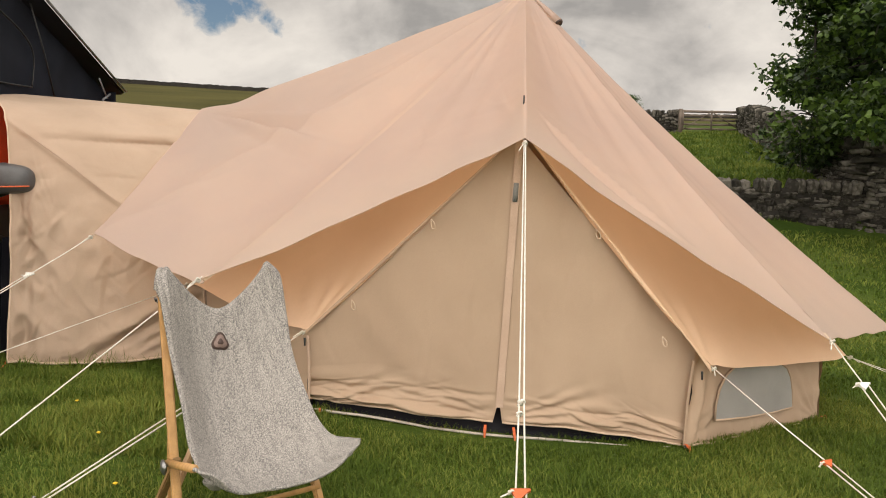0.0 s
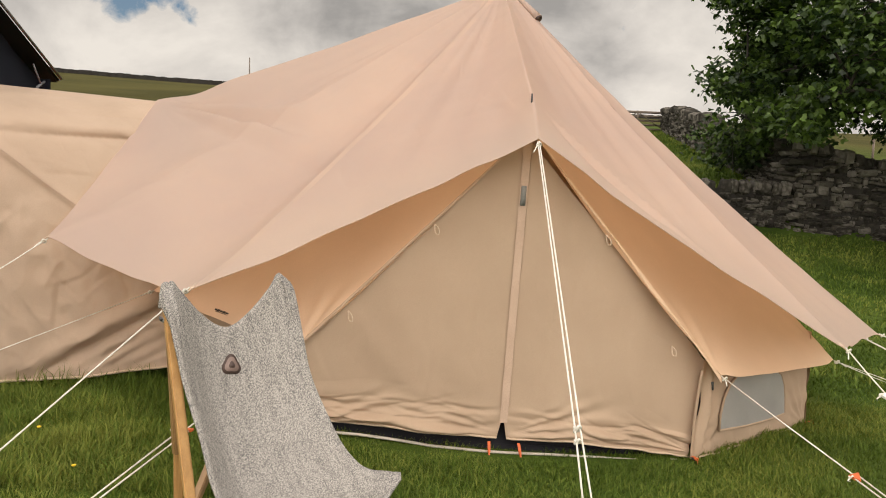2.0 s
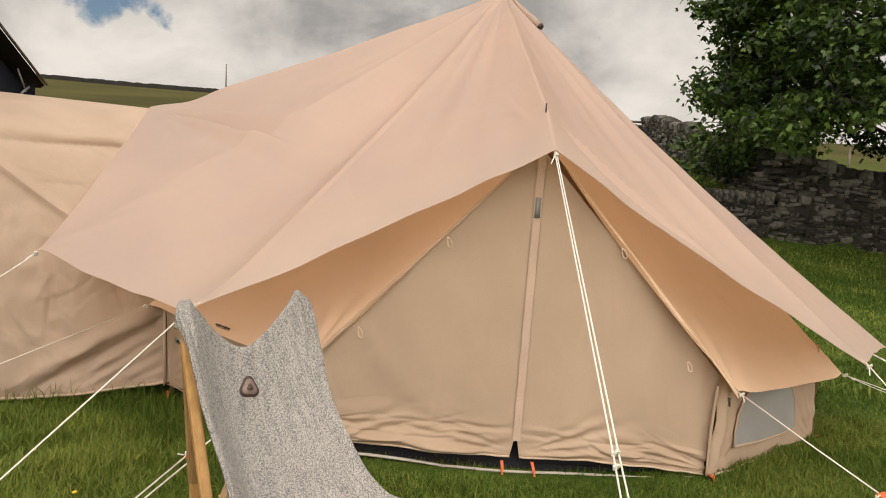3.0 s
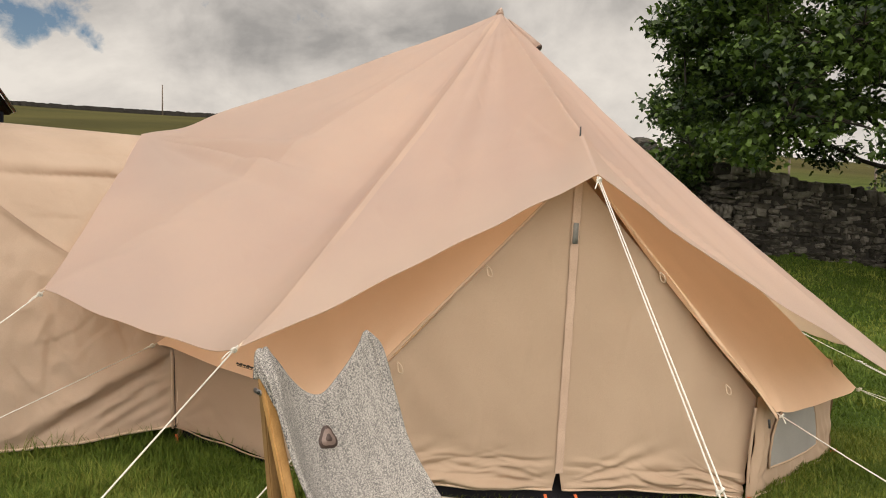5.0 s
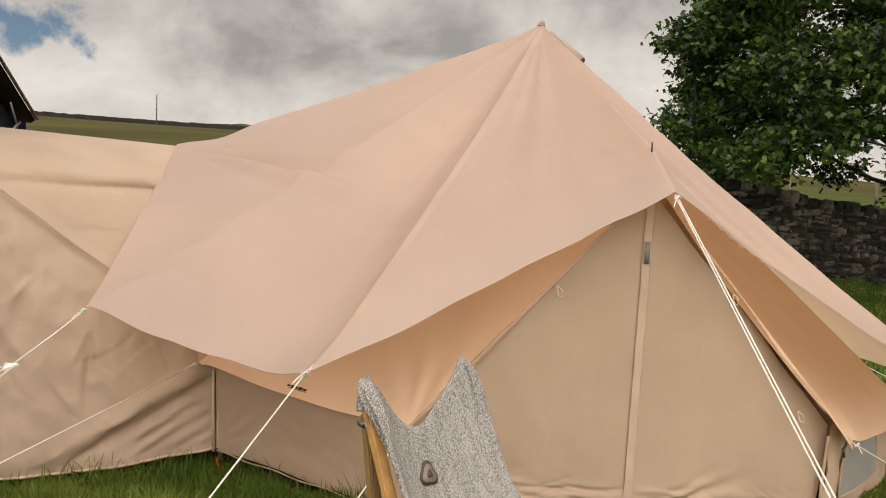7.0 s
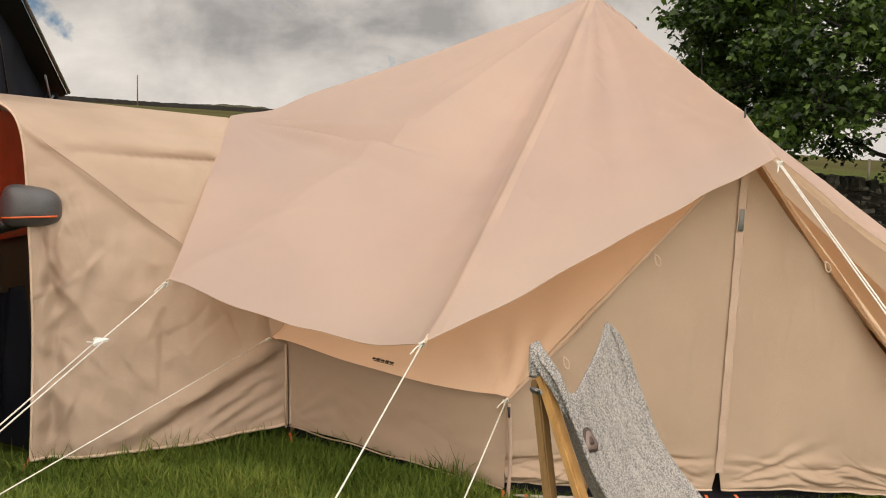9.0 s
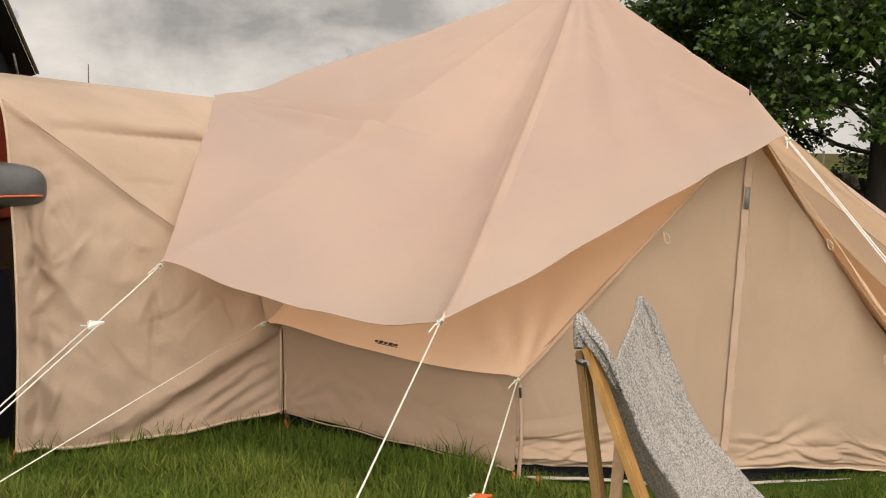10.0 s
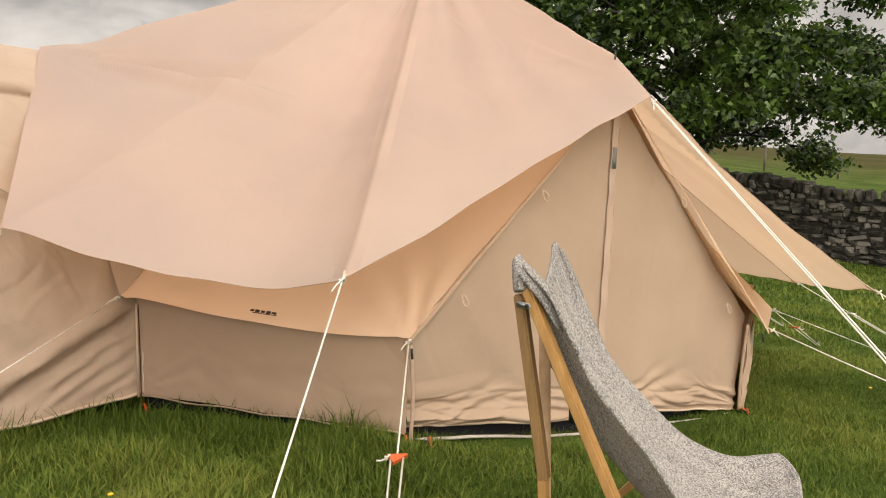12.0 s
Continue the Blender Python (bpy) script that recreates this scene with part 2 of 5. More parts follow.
def moor_colour(m):
    """Far off the lush turf gives way to olive moor grass."""
    nodes, links = m.node_tree.nodes, m.node_tree.links
    bsdf = nodes["Principled BSDF"]
    col = bsdf.inputs["Base Color"].links[0].from_socket
    co, ln, mr, mx = nodes.new("ShaderNodeTexCoord"), nodes.new("ShaderNodeVectorMath"), nodes.new("ShaderNodeMapRange"), nodes.new("ShaderNodeMix")
    ln.operation, mx.data_type = "LENGTH", "RGBA"
    mr.inputs["From Min"].default_value, mr.inputs["From Max"].default_value = 30, 75
    links.new(co.outputs["Object"], ln.inputs[0])
    links.new(ln.outputs["Value"], mr.inputs["Value"])
    links.new(mr.outputs[0], mx.inputs["Factor"])
    n = nodes.new("ShaderNodeTexNoise")
    n.inputs["Scale"].default_value, n.inputs["Detail"].default_value = 0.05, 6
    links.new(co.outputs["Object"], n.inputs["Vector"])
    r = nodes.new("ShaderNodeValToRGB")
    r.color_ramp.elements[0].position, r.color_ramp.elements[0].color = 0.35, (0.054, 0.050, 0.016, 1)
    r.color_ramp.elements[1].position, r.color_ramp.elements[1].color = 0.65, (0.084, 0.077, 0.025, 1)
    links.new(n.outputs["Fac"], r.inputs[0])
    links.new(col, mx.inputs["A"])
    links.new(r.outputs[0], mx.inputs["B"])
    links.new(mx.outputs["Result"], bsdf.inputs["Base Color"])


moor_colour(TURF)
HILLTOP = material("heather", (0.035, 0.032, 0.014), (0.06, 0.055, 0.022), 1.0, 0.06, 1.0, 0.5, 0.3)


# ---- mesh helpers ----
def lerp(a, b, u):
    return tuple(p + (q - p) * u for p, q in zip(a, b))


def part(name, vf, mat, parent=None, label="", origin=None, smooth=True, kind="", category=""):
    """Links vertices and faces (world coordinates, or round origin) as one mesh object under parent."""
    verts, faces = vf
    if origin is None:
        origin = parent["base"] if parent is not None and "base" in parent else (0, 0, 0)
    o = Vector(origin)
    me = bpy.data.meshes.new(name)
    me.from_pydata([tuple(Vector(v) - o) for v in verts], [], faces)
    me.polygons.foreach_set("use_smooth", [smooth] * len(me.polygons))
    me.materials.append(mat)
    me.update()
    ob = new(name, me)
    if parent is not None:
        ob.parent = parent
        ob["base"] = tuple(origin)
    else:
        ob.location = o
    if label or kind or category:
        tagged(ob, label, category, "", kind)
    return ob


def thing(name, base, label, category, group=""):
    e = new(name)
    e.location = base
    e["base"] = tuple(base)
    e.empty_display_size = 0.1
    return tagged(e, label, category, group)


def surf(fn, nu, nv):
    verts = [tuple(fn(i / nu, j / nv)) for j in range(nv + 1) for i in range(nu + 1)]
    faces = [(j * (nu + 1) + i, j * (nu + 1) + i + 1, (j + 1) * (nu + 1) + i + 1, (j + 1) * (nu + 1) + i) for j in range(nv) for i in range(nu)]
    return verts, faces


def join(*pieces):
    verts, faces = [], []
    for v, f in pieces:
        k = len(verts)
        verts += list(v)
        faces += [tuple(i + k for i in p) for p in f]
    return verts, faces


def weld(vf, dist=1e-4):
    bm = bmesh.new()
    vs = [bm.verts.new(v) for v in vf[0]]
    for f in vf[1]:
        try:
            bm.faces.new([vs[i] for i in f])
        except ValueError:
            pass
    bmesh.ops.remove_doubles(bm, verts=bm.verts, dist=dist)
    bmesh.ops.recalc_face_normals(bm, faces=bm.faces)
    bm.verts.index_update()
    out = [tuple(v.co) for v in bm.verts], [tuple(v.index for v in f.verts) for f in bm.faces]
    bm.free()
    return out


def tube(points, radius, n=6, flat=1.0):
    """A round rod along points; radius a number or one a point."""
    pts = [Vector(p) for p in points]
    rad = radius if isinstance(radius, (list, tuple)) else [radius] * len(pts)
    verts, faces = [], []
    side = None
    for i, p in enumerate(pts):
        d = (pts[min(i + 1, len(pts) - 1)] - pts[max(i - 1, 0)]).normalized()
        if side is None:
            side = d.cross(Vector((0, 0, 1)))
            if side.length < 0.05:
                side = Vector((1, 0, 0))
        side = (side - d * side.dot(d)).normalized()
        up2 = side.cross(d)
        for k in range(n):
            a = 2 * math.pi * k / n
            verts.append(tuple(p + side * math.cos(a) * rad[i] + up2 * math.sin(a) * rad[i] * flat))
    for i in range(len(pts) - 1):
        for k in range(n):
            faces.append((i * n + k, i * n + (k + 1) % n, (i + 1) * n + (k + 1) % n, (i + 1) * n + k))
    faces += [tuple(range(n - 1, -1, -1)), tuple(range((len(pts) - 1) * n, len(pts) * n))]
    return verts, faces


def block(size, m=Matrix(), bevel=0.004):
    """A box with bevelled edges, centred on the pose m."""
    bm = bmesh.new()
    bmesh.ops.create_cube(bm, size=1.0)
    for v in bm.verts:
        v.co = Vector(a * b for a, b in zip(v.co, size))
    if bevel:
        bmesh.ops.bevel(bm, geom=bm.edges[:], offset=bevel, segments=2, affect="EDGES")
    bm.verts.index_update()
    out = [tuple(m @ v.co) for v in bm.verts], [tuple(v.index for v in f.verts) for f in bm.faces]
    bm.free()
    return out


def bar(a, b, w, h, bevel=0.004, roll=0.0):
    """A squared, bevelled bar from a to b."""
    a, b = Vector(a), Vector(b)
    q = (b - a).to_track_quat("Z", "Y").to_matrix().to_4x4()
    return block((w, h, (b - a).length), Matrix.Translation((a + b) / 2) @ q @ pose(0, 0, 0, 0, 0, roll), bevel)


def spine(points, n):
    """n + 1 points spaced along a polyline, rounded at its corners."""
    pts = [Vector(p) for p in points]
    out = []
    k = len(pts) - 1
    for i in range(n + 1):
        s = i / n * k
        j = min(int(s), k - 1)
        u = s - j
        p0, p1, p2, p3 = pts[max(j - 1, 0)], pts[j], pts[j + 1], pts[min(j + 2, k)]
        out.append(0.5 * (2 * p1 + (p2 - p0) * u + (2 * p0 - 5 * p1 + 4 * p2 - p3) * u * u + (3 * p1 - p0 - 3 * p2 + p3) * u ** 3))
    return out


def ripple(p, scale, seed=0.0):
    return noise.noise(Vector((p[0] * scale + seed, p[1] * scale - seed, p[2] * scale + 2 * seed)))


def crease_set(seed, count, across, up, angles, length, depth, width):
    """Short sharp creases scattered over a cloth; gives the height at (a, b), two coordinates along it. Each range is (low, high); angles in degrees."""
    rn = random.Random(seed)
    lines = []
    for _ in range(count):
        th = radians(rn.uniform(*angles))
        lines.append((rn.uniform(*across), rn.uniform(*up), math.cos(th), math.sin(th), rn.uniform(*length), rn.uniform(*depth) * rn.choice((1, 1, -1)), rn.uniform(*width), rn.uniform(-0.6, 0.6)))

    def lift(a, b):
        k = 0.0
        for x, y, c, n, ln, dp, w, bow in lines:
            dx, dy = a - x, b - y
            r = (dx * c + dy * n) / ln
            if -0.5 < r < 0.5:
                q = dy * c - dx * n + bow * ln * r * r
                if abs(q) < 5 * w:
                    k += dp * (math.exp(-abs(q) / w) - 0.35 * math.exp(-abs(q - 1.6 * w) / w)) * (1 - 4 * r * r)
        return k
    return lift


# ---- ground ----
def smooth01(x):
    x = min(1.0, max(0.0, x))
    return x * x * (3 - 2 * x)


def curve(x, knots):
    for (a, p), (b, q) in zip(knots, knots[1:]):
        if x <= b:
            return p + (q - p) * smooth01((x - a) / (b - a)) if x > a else p
    return knots[-1][1]


WALL_A = ((-4.0, 18.6), (8.5, 15.96))
WALL_B = ((12.2, 32.0), (10.25, 23.6), (9.15, 18.8), (8.55, 15.95), (10.6, 15.5), (12.3, 15.0), (13.6, 11.0), (15.0, 7.0), (18.0, 0.0))


def wall_a_y(x):
    return 16.0 - 0.213 * (x - 8.3)


def wall_b_x(y):
    k = sorted((q, p) for p, q in WALL_B)
    if y <= k[0][0]:
        return k[0][1] + (k[0][0] - y) * 0.43
    for (a, p), (b, q) in zip(k, k[1:]):
        if y <= b:
            return p + (q - p) * (y - a) / (b - a)
    return k[-1][1]


RIDGE = ((-180, 3.0), (-60, 5.5), (-25, 6.05), (-5, 6.0), (4, 5.9), (18, 4.85), (34, 3.9), (42, 3.2), (62, 2.0), (100, 2.0), (180, 3.0))
RIDGE_R = 190.0


def height(x, y):
    z = 0.0115 - 0.0523 * 14 * math.tanh(x / 14)
    if y > 8:
        z += 0.0167 * (min(y, 17.0) - 8) ** 2
    r, az = math.hypot(x, y), math.degrees(math.atan2(x, y))
    d = max(y - wall_a_y(x), x - wall_b_x(y))
    if d > 0:
        base = curve(az, ((-180, 0.6), (-60, 0.9), (0, 1.45), (40, 1.45), (58, 0.75), (180, 0.6)))
        slope = curve(az, ((-30, 0.03), (0, 0.10), (15, 0.146), (22, 0.146), (38, 0.05), (60, 0.035), (180, 0.03)))
        top = 1.4 + RIDGE_R * math.tan(radians(curve(az, RIDGE)))
        near = base + slope * min(max(0.0, r - 18.5), 18.0)
        f = min(1.0, max(0.0, (r - 36.5) / (RIDGE_R - 36.5)))
        out = near + (top - near) * (f if r > 36.5 else 0)
        if r > RIDGE_R:
            out = top - (top + 5) * smooth01((r - RIDGE_R) / 700)
        z += (out - z) * smooth01(d / 0.45)
    z += 0.055 * math.exp(-((x + 0.80) ** 2 + (y - 4.35) ** 2) / 0.20) - 0.030 * math.exp(-((x - 0.5) / 0.75) ** 2 - ((y - 4.25) / 0.45) ** 2)
    z -= (0.055 * smooth01((-1.2 - x) / 0.5) + 0.045 * smooth01((-1.9 - x) / 0.8)) * math.exp(-((y - 5.25) / 0.7) ** 2) * smooth01((x + 4.4) / 0.8)
    z += 0.03 * noise.noise(Vector((x * 0.45, y * 0.45, 0))) * smooth01((math.hypot(x, y - 5) - 3.4) / 4)
    z += 0.012 * noise.noise(Vector((x * 1.7, y * 1.7, 3)))
    return z


def axis_lines(lo, hi, step, reach, grow):
    mid = list(np.arange(lo, hi + 1e-6, step))
    a, b, s = lo, hi, step
    left, right = [], []
    while b < reach:
        s *= grow
        a, b = a - s, b + s
        left.append(a)
        right.append(b)
    return left[::-1] + mid + right


gx, gy = axis_lines(-9, 20, 0.30, 2600, 1.17), axis_lines(-2, 36, 0.30, 2600, 1.17)
gv = [(x, y, height(x, y)) for y in gy for x in gx]
gn = len(gx)
gf = [(j * gn + i, j * gn + i + 1, (j + 1) * gn + i + 1, (j + 1) * gn + i) for j in range(len(gy) - 1) for i in range(gn - 1)]
ground = part("ground", (gv, gf), TURF, label="green meadow turf rising to a moorland ridge", kind="structure", category="ground")


def on_ground(x, y, lift=0.0):
    return (x, y, height(x, y) + lift)


# ---- flysheet over the tent ----
APEX, AWN = (0.646, 6.592, 3.002), (0.422, 4.071, 1.624)
FLY_F, FLY_L, FLY_TL = (-1.206, 3.888, 0.888), (-2.229, 4.953, 0.999), (-1.987, 6.404, 1.948)
FLY_RF, FLY_RR, FLY_R3 = (1.975, 3.855, 0.662), (3.02, 5.06, 0.50), (3.10, 6.20, 0.52)
FLY_BR, FLY_BL = (2.5, 8.0, 0.75), (-1.2, 8.3, 1.3)
# how far each gore seam hangs below the straight line from the apex
SAG = {FLY_TL: 0.045, FLY_L: 0.03, FLY_F: 0.045, AWN: 0.0, FLY_RF: 0.05, FLY_RR: 0.085, FLY_R3: 0.08, FLY_BR: 0.06, FLY_BL: 0.05}


def groove(x, w):
    """A soft-sided valley of width w round 0."""
    return math.exp(-(x / w) ** 2)


FLY_CREASES = crease_set(31, 60, (0.5, 2.6), (-1.9, 1.2), (-35, 35), (0.15, 0.5), (0.0015, 0.004), (0.010, 0.020))


def cloth_lift(p, amp=1.0):
    """Soft waves and short creases of stretched canvas."""
    d = Vector(p) - Vector(FLY_TL)
    e = (Vector(APEX) - Vector(FLY_TL)).normalized()
    run = d.dot(e)
    off = (d - e * run).length
    turn = math.atan2(off, run + 0.02) + 0.05 * ripple(p, 1.5, 7.0)
    fold = (-0.050 * groove(turn - 0.58, 0.11) + 0.034 * groove(turn - 0.75, 0.05) - 0.085 * groove(turn - 0.88, 0.060) + 0.045 * groove(turn - 1.00, 0.050) - 0.014 * groove(turn - 1.10, 0.03)) * smooth01(run * 4) * math.exp(-((run - 0.40) / 0.48) ** 2)
    fold -= 0.040 * groove(run - 0.30, 0.20) * groove(off, 0.35)
    fold -= 0.010 * groove(turn - 1.32, 0.03) * smooth01(d.length * 5) * math.exp(-((d.length - 0.35) / 0.28) ** 2)
    # the ridge pole holds the sheet up from the apex to its spike, and the awning drops from there
    ax = Vector(AWN) - Vector(APEX)
    way = (Vector(p) - Vector(APEX)).dot(ax) / ax.length_squared
    aside = (Vector(p) - Vector(APEX) - ax * way).length
    spike = 0.888
    tent_up = max(0.0, way / spike if way < spike else (1 - way) / (1 - spike))
    prop = 0.088 * tent_up * math.exp(-math.hypot(aside, 0.012) / (0.10 + 0.10 * (1 - tent_up)))
    a = Vector(p) - Vector(APEX)
    ray = math.atan2(a.x, -a.y)
    # puckers gathered along the seam above the low corner
    c = Vector(p) - Vector(FLY_L)
    f = (Vector(APEX) - Vector(FLY_L)).normalized()
    r2 = c.dot(f)
    o2 = (c - f * r2)
    w2 = o2.length
    pucker = 0.006 * math.sin(o2.z * 120 + r2 * 17 + 2.5 * ripple(p, 2.2, 3.0)) * math.exp(-(w2 / 0.12) ** 2) * math.exp(-((r2 - 0.95) / 0.80) ** 2)
    # drag lines running out of the pole end
    g = Vector(p) - Vector(AWN)
    pull = 0.007 * math.sin(math.atan2(g.z - 0.45 * g.y, -g.x) * 24 + 1.0) * math.exp(-((g.length - 0.45) / 0.35) ** 2) * smooth01(-g.x * 6)
    h = Vector(p) - Vector(FLY_F)
    sd = (Vector(APEX) - Vector(FLY_F)).normalized()
    ridge = -0.030 * groove((h - sd * h.dot(sd)).length, 0.30) * smooth01(h.dot(sd) * 3)
    # long fold from the pole end towards the front corner
    c = Vector(p) - Vector((0.524, 4.432, 1.785))
    cd = Vector((0.785, -0.377, -0.634)).normalized()
    go = c.dot(cd)
    c -= cd * go
    pn = (Vector(AWN) - Vector(APEX)).cross(Vector(FLY_RF) - Vector(APEX)).normalized()
    c -= pn * c.dot(pn)
    sg = math.copysign(c.length, c.z)
    long = (0.040 * math.exp(-abs(sg - 0.018) / 0.020) - 0.046 * math.exp(-abs(sg + 0.026) / 0.022)) * smooth01(go * 4) * smooth01((1.9 - go) * 1.5) * (1.0 if p[0] > 0.46 else 0.0)
    hem = Vector(FLY_RF) - Vector(AWN)
    from_hem = g - hem * (g.dot(hem) / hem.length_squared)
    long *= smooth01((from_hem.length - 0.10) / 0.15)
    fold += pucker + pull + ridge + long
    small = FLY_CREASES(math.hypot(p[0] - APEX[0], p[1] - APEX[1]), math.atan2(p[0] - APEX[0], APEX[1] - p[1]) * 1.5)
    streak = small + 0.013 * noise.noise(Vector((ray * 13.0, a.length * 0.5, 2.0))) * min(1.0, a.length / 1.2)
    return amp * (streak + 0.012 * ripple(p, 1.3, 4.0) + 0.007 * ripple((p[0] * 0.7, p[1] * 1.6, p[2] * 2.4), 2.6, 9.0) + fold) + prop


def edge_shape(u):
    """A slack edge hangs lowest past its middle."""
    return 5.38 * u ** 1.5 * (1 - u)


def cloth_fn(top, a, b, edge, sag, amp=1.0):
    """A canvas gore from its top point to the lower edge a-b; edge: middle of that edge off the straight line; sag: belly of the gore."""
    edge, sag = Vector(edge), Vector(sag)

    def fn(u, v):
        e = Vector(lerp(a, b, u)) + edge * edge_shape(u)
        p = Vector(lerp(top, e, v)) + sag * (4 * u * (1 - u) * math.sin(math.pi * min(v, 1) * 0.85))
        p.z -= (SAG[a] * (1 - u) + SAG[b] * u) * math.sin(math.pi * v)
        k = cloth_lift(p, amp)
        return p.x, p.y, p.z + k * min(1, 4 * v)
    return fn


flysheet = thing("flysheet", (0.6, 6.0, 0.0), "rose-beige cotton flysheet stretched over the bell tent", "tent flysheet")
fly_panels = [
    (APEX, FLY_TL, FLY_L, (-0.01, 0.0, 0.0), (0.02, -0.02, -0.05)),
    (APEX, FLY_L, FLY_F, (0.13, 0.14, -0.122), (0.0, 0.0, -0.015)),
    (APEX, FLY_F, AWN, (0.03, 0.05, 0.015), (0.01, 0.01, -0.025)),
    (APEX, AWN, FLY_RF, (-0.03, 0.05, 0.03), (-0.02, 0.02, -0.05)),
    (APEX, FLY_RF, FLY_RR, (0.0, 0.03, 0.0), (-0.01, 0.01, -0.03)),
    (APEX, FLY_RR, FLY_R3, (-0.04, 0.0, 0.02), (-0.02, 0.0, -0.04)),
    (APEX, FLY_R3, FLY_BR, (-0.05, 0.0, 0.03), (0, 0, -0.05)),
    (APEX, FLY_BR, FLY_BL, (0.0, -0.1, 0.03), (0, 0, -0.05)),
    (APEX, FLY_BL, FLY_TL, (0.05, 0.0, 0.0), (0, 0, -0.05)),
]
part("sheet", weld(join(*[surf(cloth_fn(*p), (110, 110, 110, 170)[k] if k < 4 else 48, 140 if k < 4 else 60) for k, p in enumerate(fly_panels)])), FLY, flysheet)


def seam_band(left, right, wide=0.045):
    """Doubled cloth along the seam between two gores, proud of the sheet."""
    def fn(u, v):
        v = 0.03 + 0.965 * v
        k = 2 * u - 1
        gore = left if k < 0 else right
        reach = abs(k) * wide / max(0.10, (Vector(gore[1]) - Vector(gore[2])).length * v)
        x, y, z = cloth_fn(*gore)(1 - reach if k < 0 else reach, v)
        return x, y - 0.0005, z + 0.001
    return surf(fn, 8, 140)


part("seam_band", seam_band(fly_panels[1], fly_panels[2], 0.065), FLYSEAM, flysheet, "doubled canvas along the seam")


def edge_points(a, b, edge, sag, n=72):
    out = []
    for i in range(n + 1):
        u = i / n
        p = Vector(lerp(a, b, u)) + Vector(edge) * edge_shape(u) + Vector(sag) * (4 * u * (1 - u) * math.sin(math.pi * 0.85))
        p.z += cloth_lift(p)
        out.append(p)
    return out


for top, a, b, edge, sag in fly_panels[:6]:
    part("hem", tube(edge_points(a, b, edge, sag), 0.0022, 5), FLYSEAM, flysheet)


def strip(points, width, lift=0.004, across=None):
    """A flat ribbon along points, lifted off its cloth."""
    pts = [Vector(p) for p in points]
    verts, faces = [], []
    for i, p in enumerate(pts):
        d = (pts[min(i + 1, len(pts) - 1)] - pts[max(i - 1, 0)]).normalized()
        s = Vector(across) if across else d.cross(Vector((0, -0.3, 1))).normalized()
        n = s.cross(d).normalized()
        if n.z < 0 and not across:
            n = -n
        if across and n.y > 0:
            n = -n
        verts += [tuple(p - s * width / 2 + n * lift), tuple(p + s * width / 2 + n * lift)]
    for i in range(len(pts) - 1):
        faces.append((2 * i, 2 * i + 1, 2 * i + 3, 2 * i + 2))
    return verts, faces


def seam(a, b, n=96):
    out = []
    for i in range(n + 1):
        v = i / n
        p = Vector(lerp(a, b, v))
        p.z += cloth_lift(p) * min(1, 4 * v) - SAG[b] * math.sin(math.pi * v)
        out.append(p)
    return out


for foot in (FLY_RF, FLY_RR):
    part("seam", tube([p - Vector((0, 0, 0.005)) for p in seam(APEX, foot)], 0.003, 5, 0.5), SEAMTAPE, flysheet, "brown seam tape under the sheet")


# cap over the pole head, and the vent hood beside it
part("cap", tube([(0.64, 6.60, 2.985), (0.646, 6.592, 3.02), (0.65, 6.59, 3.04)], [0.034, 0.020, 0.003], 8), FLY, flysheet, "stitched canvas cap")
vent_line = [Vector(APEX).lerp(Vector(FLY_RR), v) + Vector((0.004, 0, 0.004 - SAG[FLY_RR] * math.sin(math.pi * v))) for v in (0.022, 0.045, 0.066, 0.087, 0.108)]
vent = part("vent", tube(vent_line, [0.008, 0.024, 0.036, 0.046, 0.052], 14, 0.72), FLY, flysheet, "small canvas vent hood")
# brown disc paints the shade inside the canvas hood
part("vent_mouth", tube([vent_line[-1], vent_line[-1] + (vent_line[-1] - vent_line[0]).normalized() * 0.012], [0.050, 0.040], 14, 0.72), LEATHER, vent, "vent mouth, its shade put in as brown")
for foot, out in ((FLY_L, (-0.6, -0.7, -0.3)), (FLY_F, (-0.5, -0.8, -0.4)), (FLY_RF, (0.2, -0.9, -0.5)), (FLY_RR, (0.9, -0.2, -0.4)), (FLY_R3, (0.9, 0.1, -0.4))):
    o = Vector(out).normalized()
    f0 = Vector(foot)
    f0.z += cloth_lift(f0)
    part("corner_tab", tube([f0 - o * 0.05, f0 + o * 0.015], [0.013, 0.006], 6, 0.5), HEM, flysheet)

# ---- bell tent under it ----
APEX_IN, PEAK = (0.64, 6.58, 2.90), (0.432, 4.285, 1.70)
FLC, FRC, REC, BLE = (-0.744, 4.262, 0.551), (1.495, 4.17, 0.43), (2.69, 5.02, 0.322), (-1.735, 5.336, 0.649)
HEM_LINE = ((-0.735, 0.150), (-0.43, 0.122), (-0.07, 0.092), (0.25, 0.050), (0.40, 0.034), (0.73, 0.028), (1.05, -0.014), (1.40, -0.064))
RIM_LINE = ((-0.735, 0.108), (-0.425, 0.073), (-0.04, 0.008), (0.28, -0.018), (0.73, -0.050), (1.24, -0.072), (1.40, -0.072))


def along_x(x, knots):
    for (a, p), (b, q) in zip(knots, knots[1:]):
        if x <= b:
            return p + (q - p) * (x - a) / (b - a)
    return knots[-1][1]


FL0, FR0, BR0, BL0 = (-0.735, 4.30, 0.085), (1.40, 4.255, -0.066), (2.56, 5.085, -0.142), (-1.63, 5.43, 0.10)
ZIP0, ZIPT = (0.345, 4.31, 0.03), (0.412, 4.295, 1.66)
tent = thing("bell_tent", (0.6, 6.2, 0.0), "sand-coloured canvas bell tent with closed zip door", "tent")


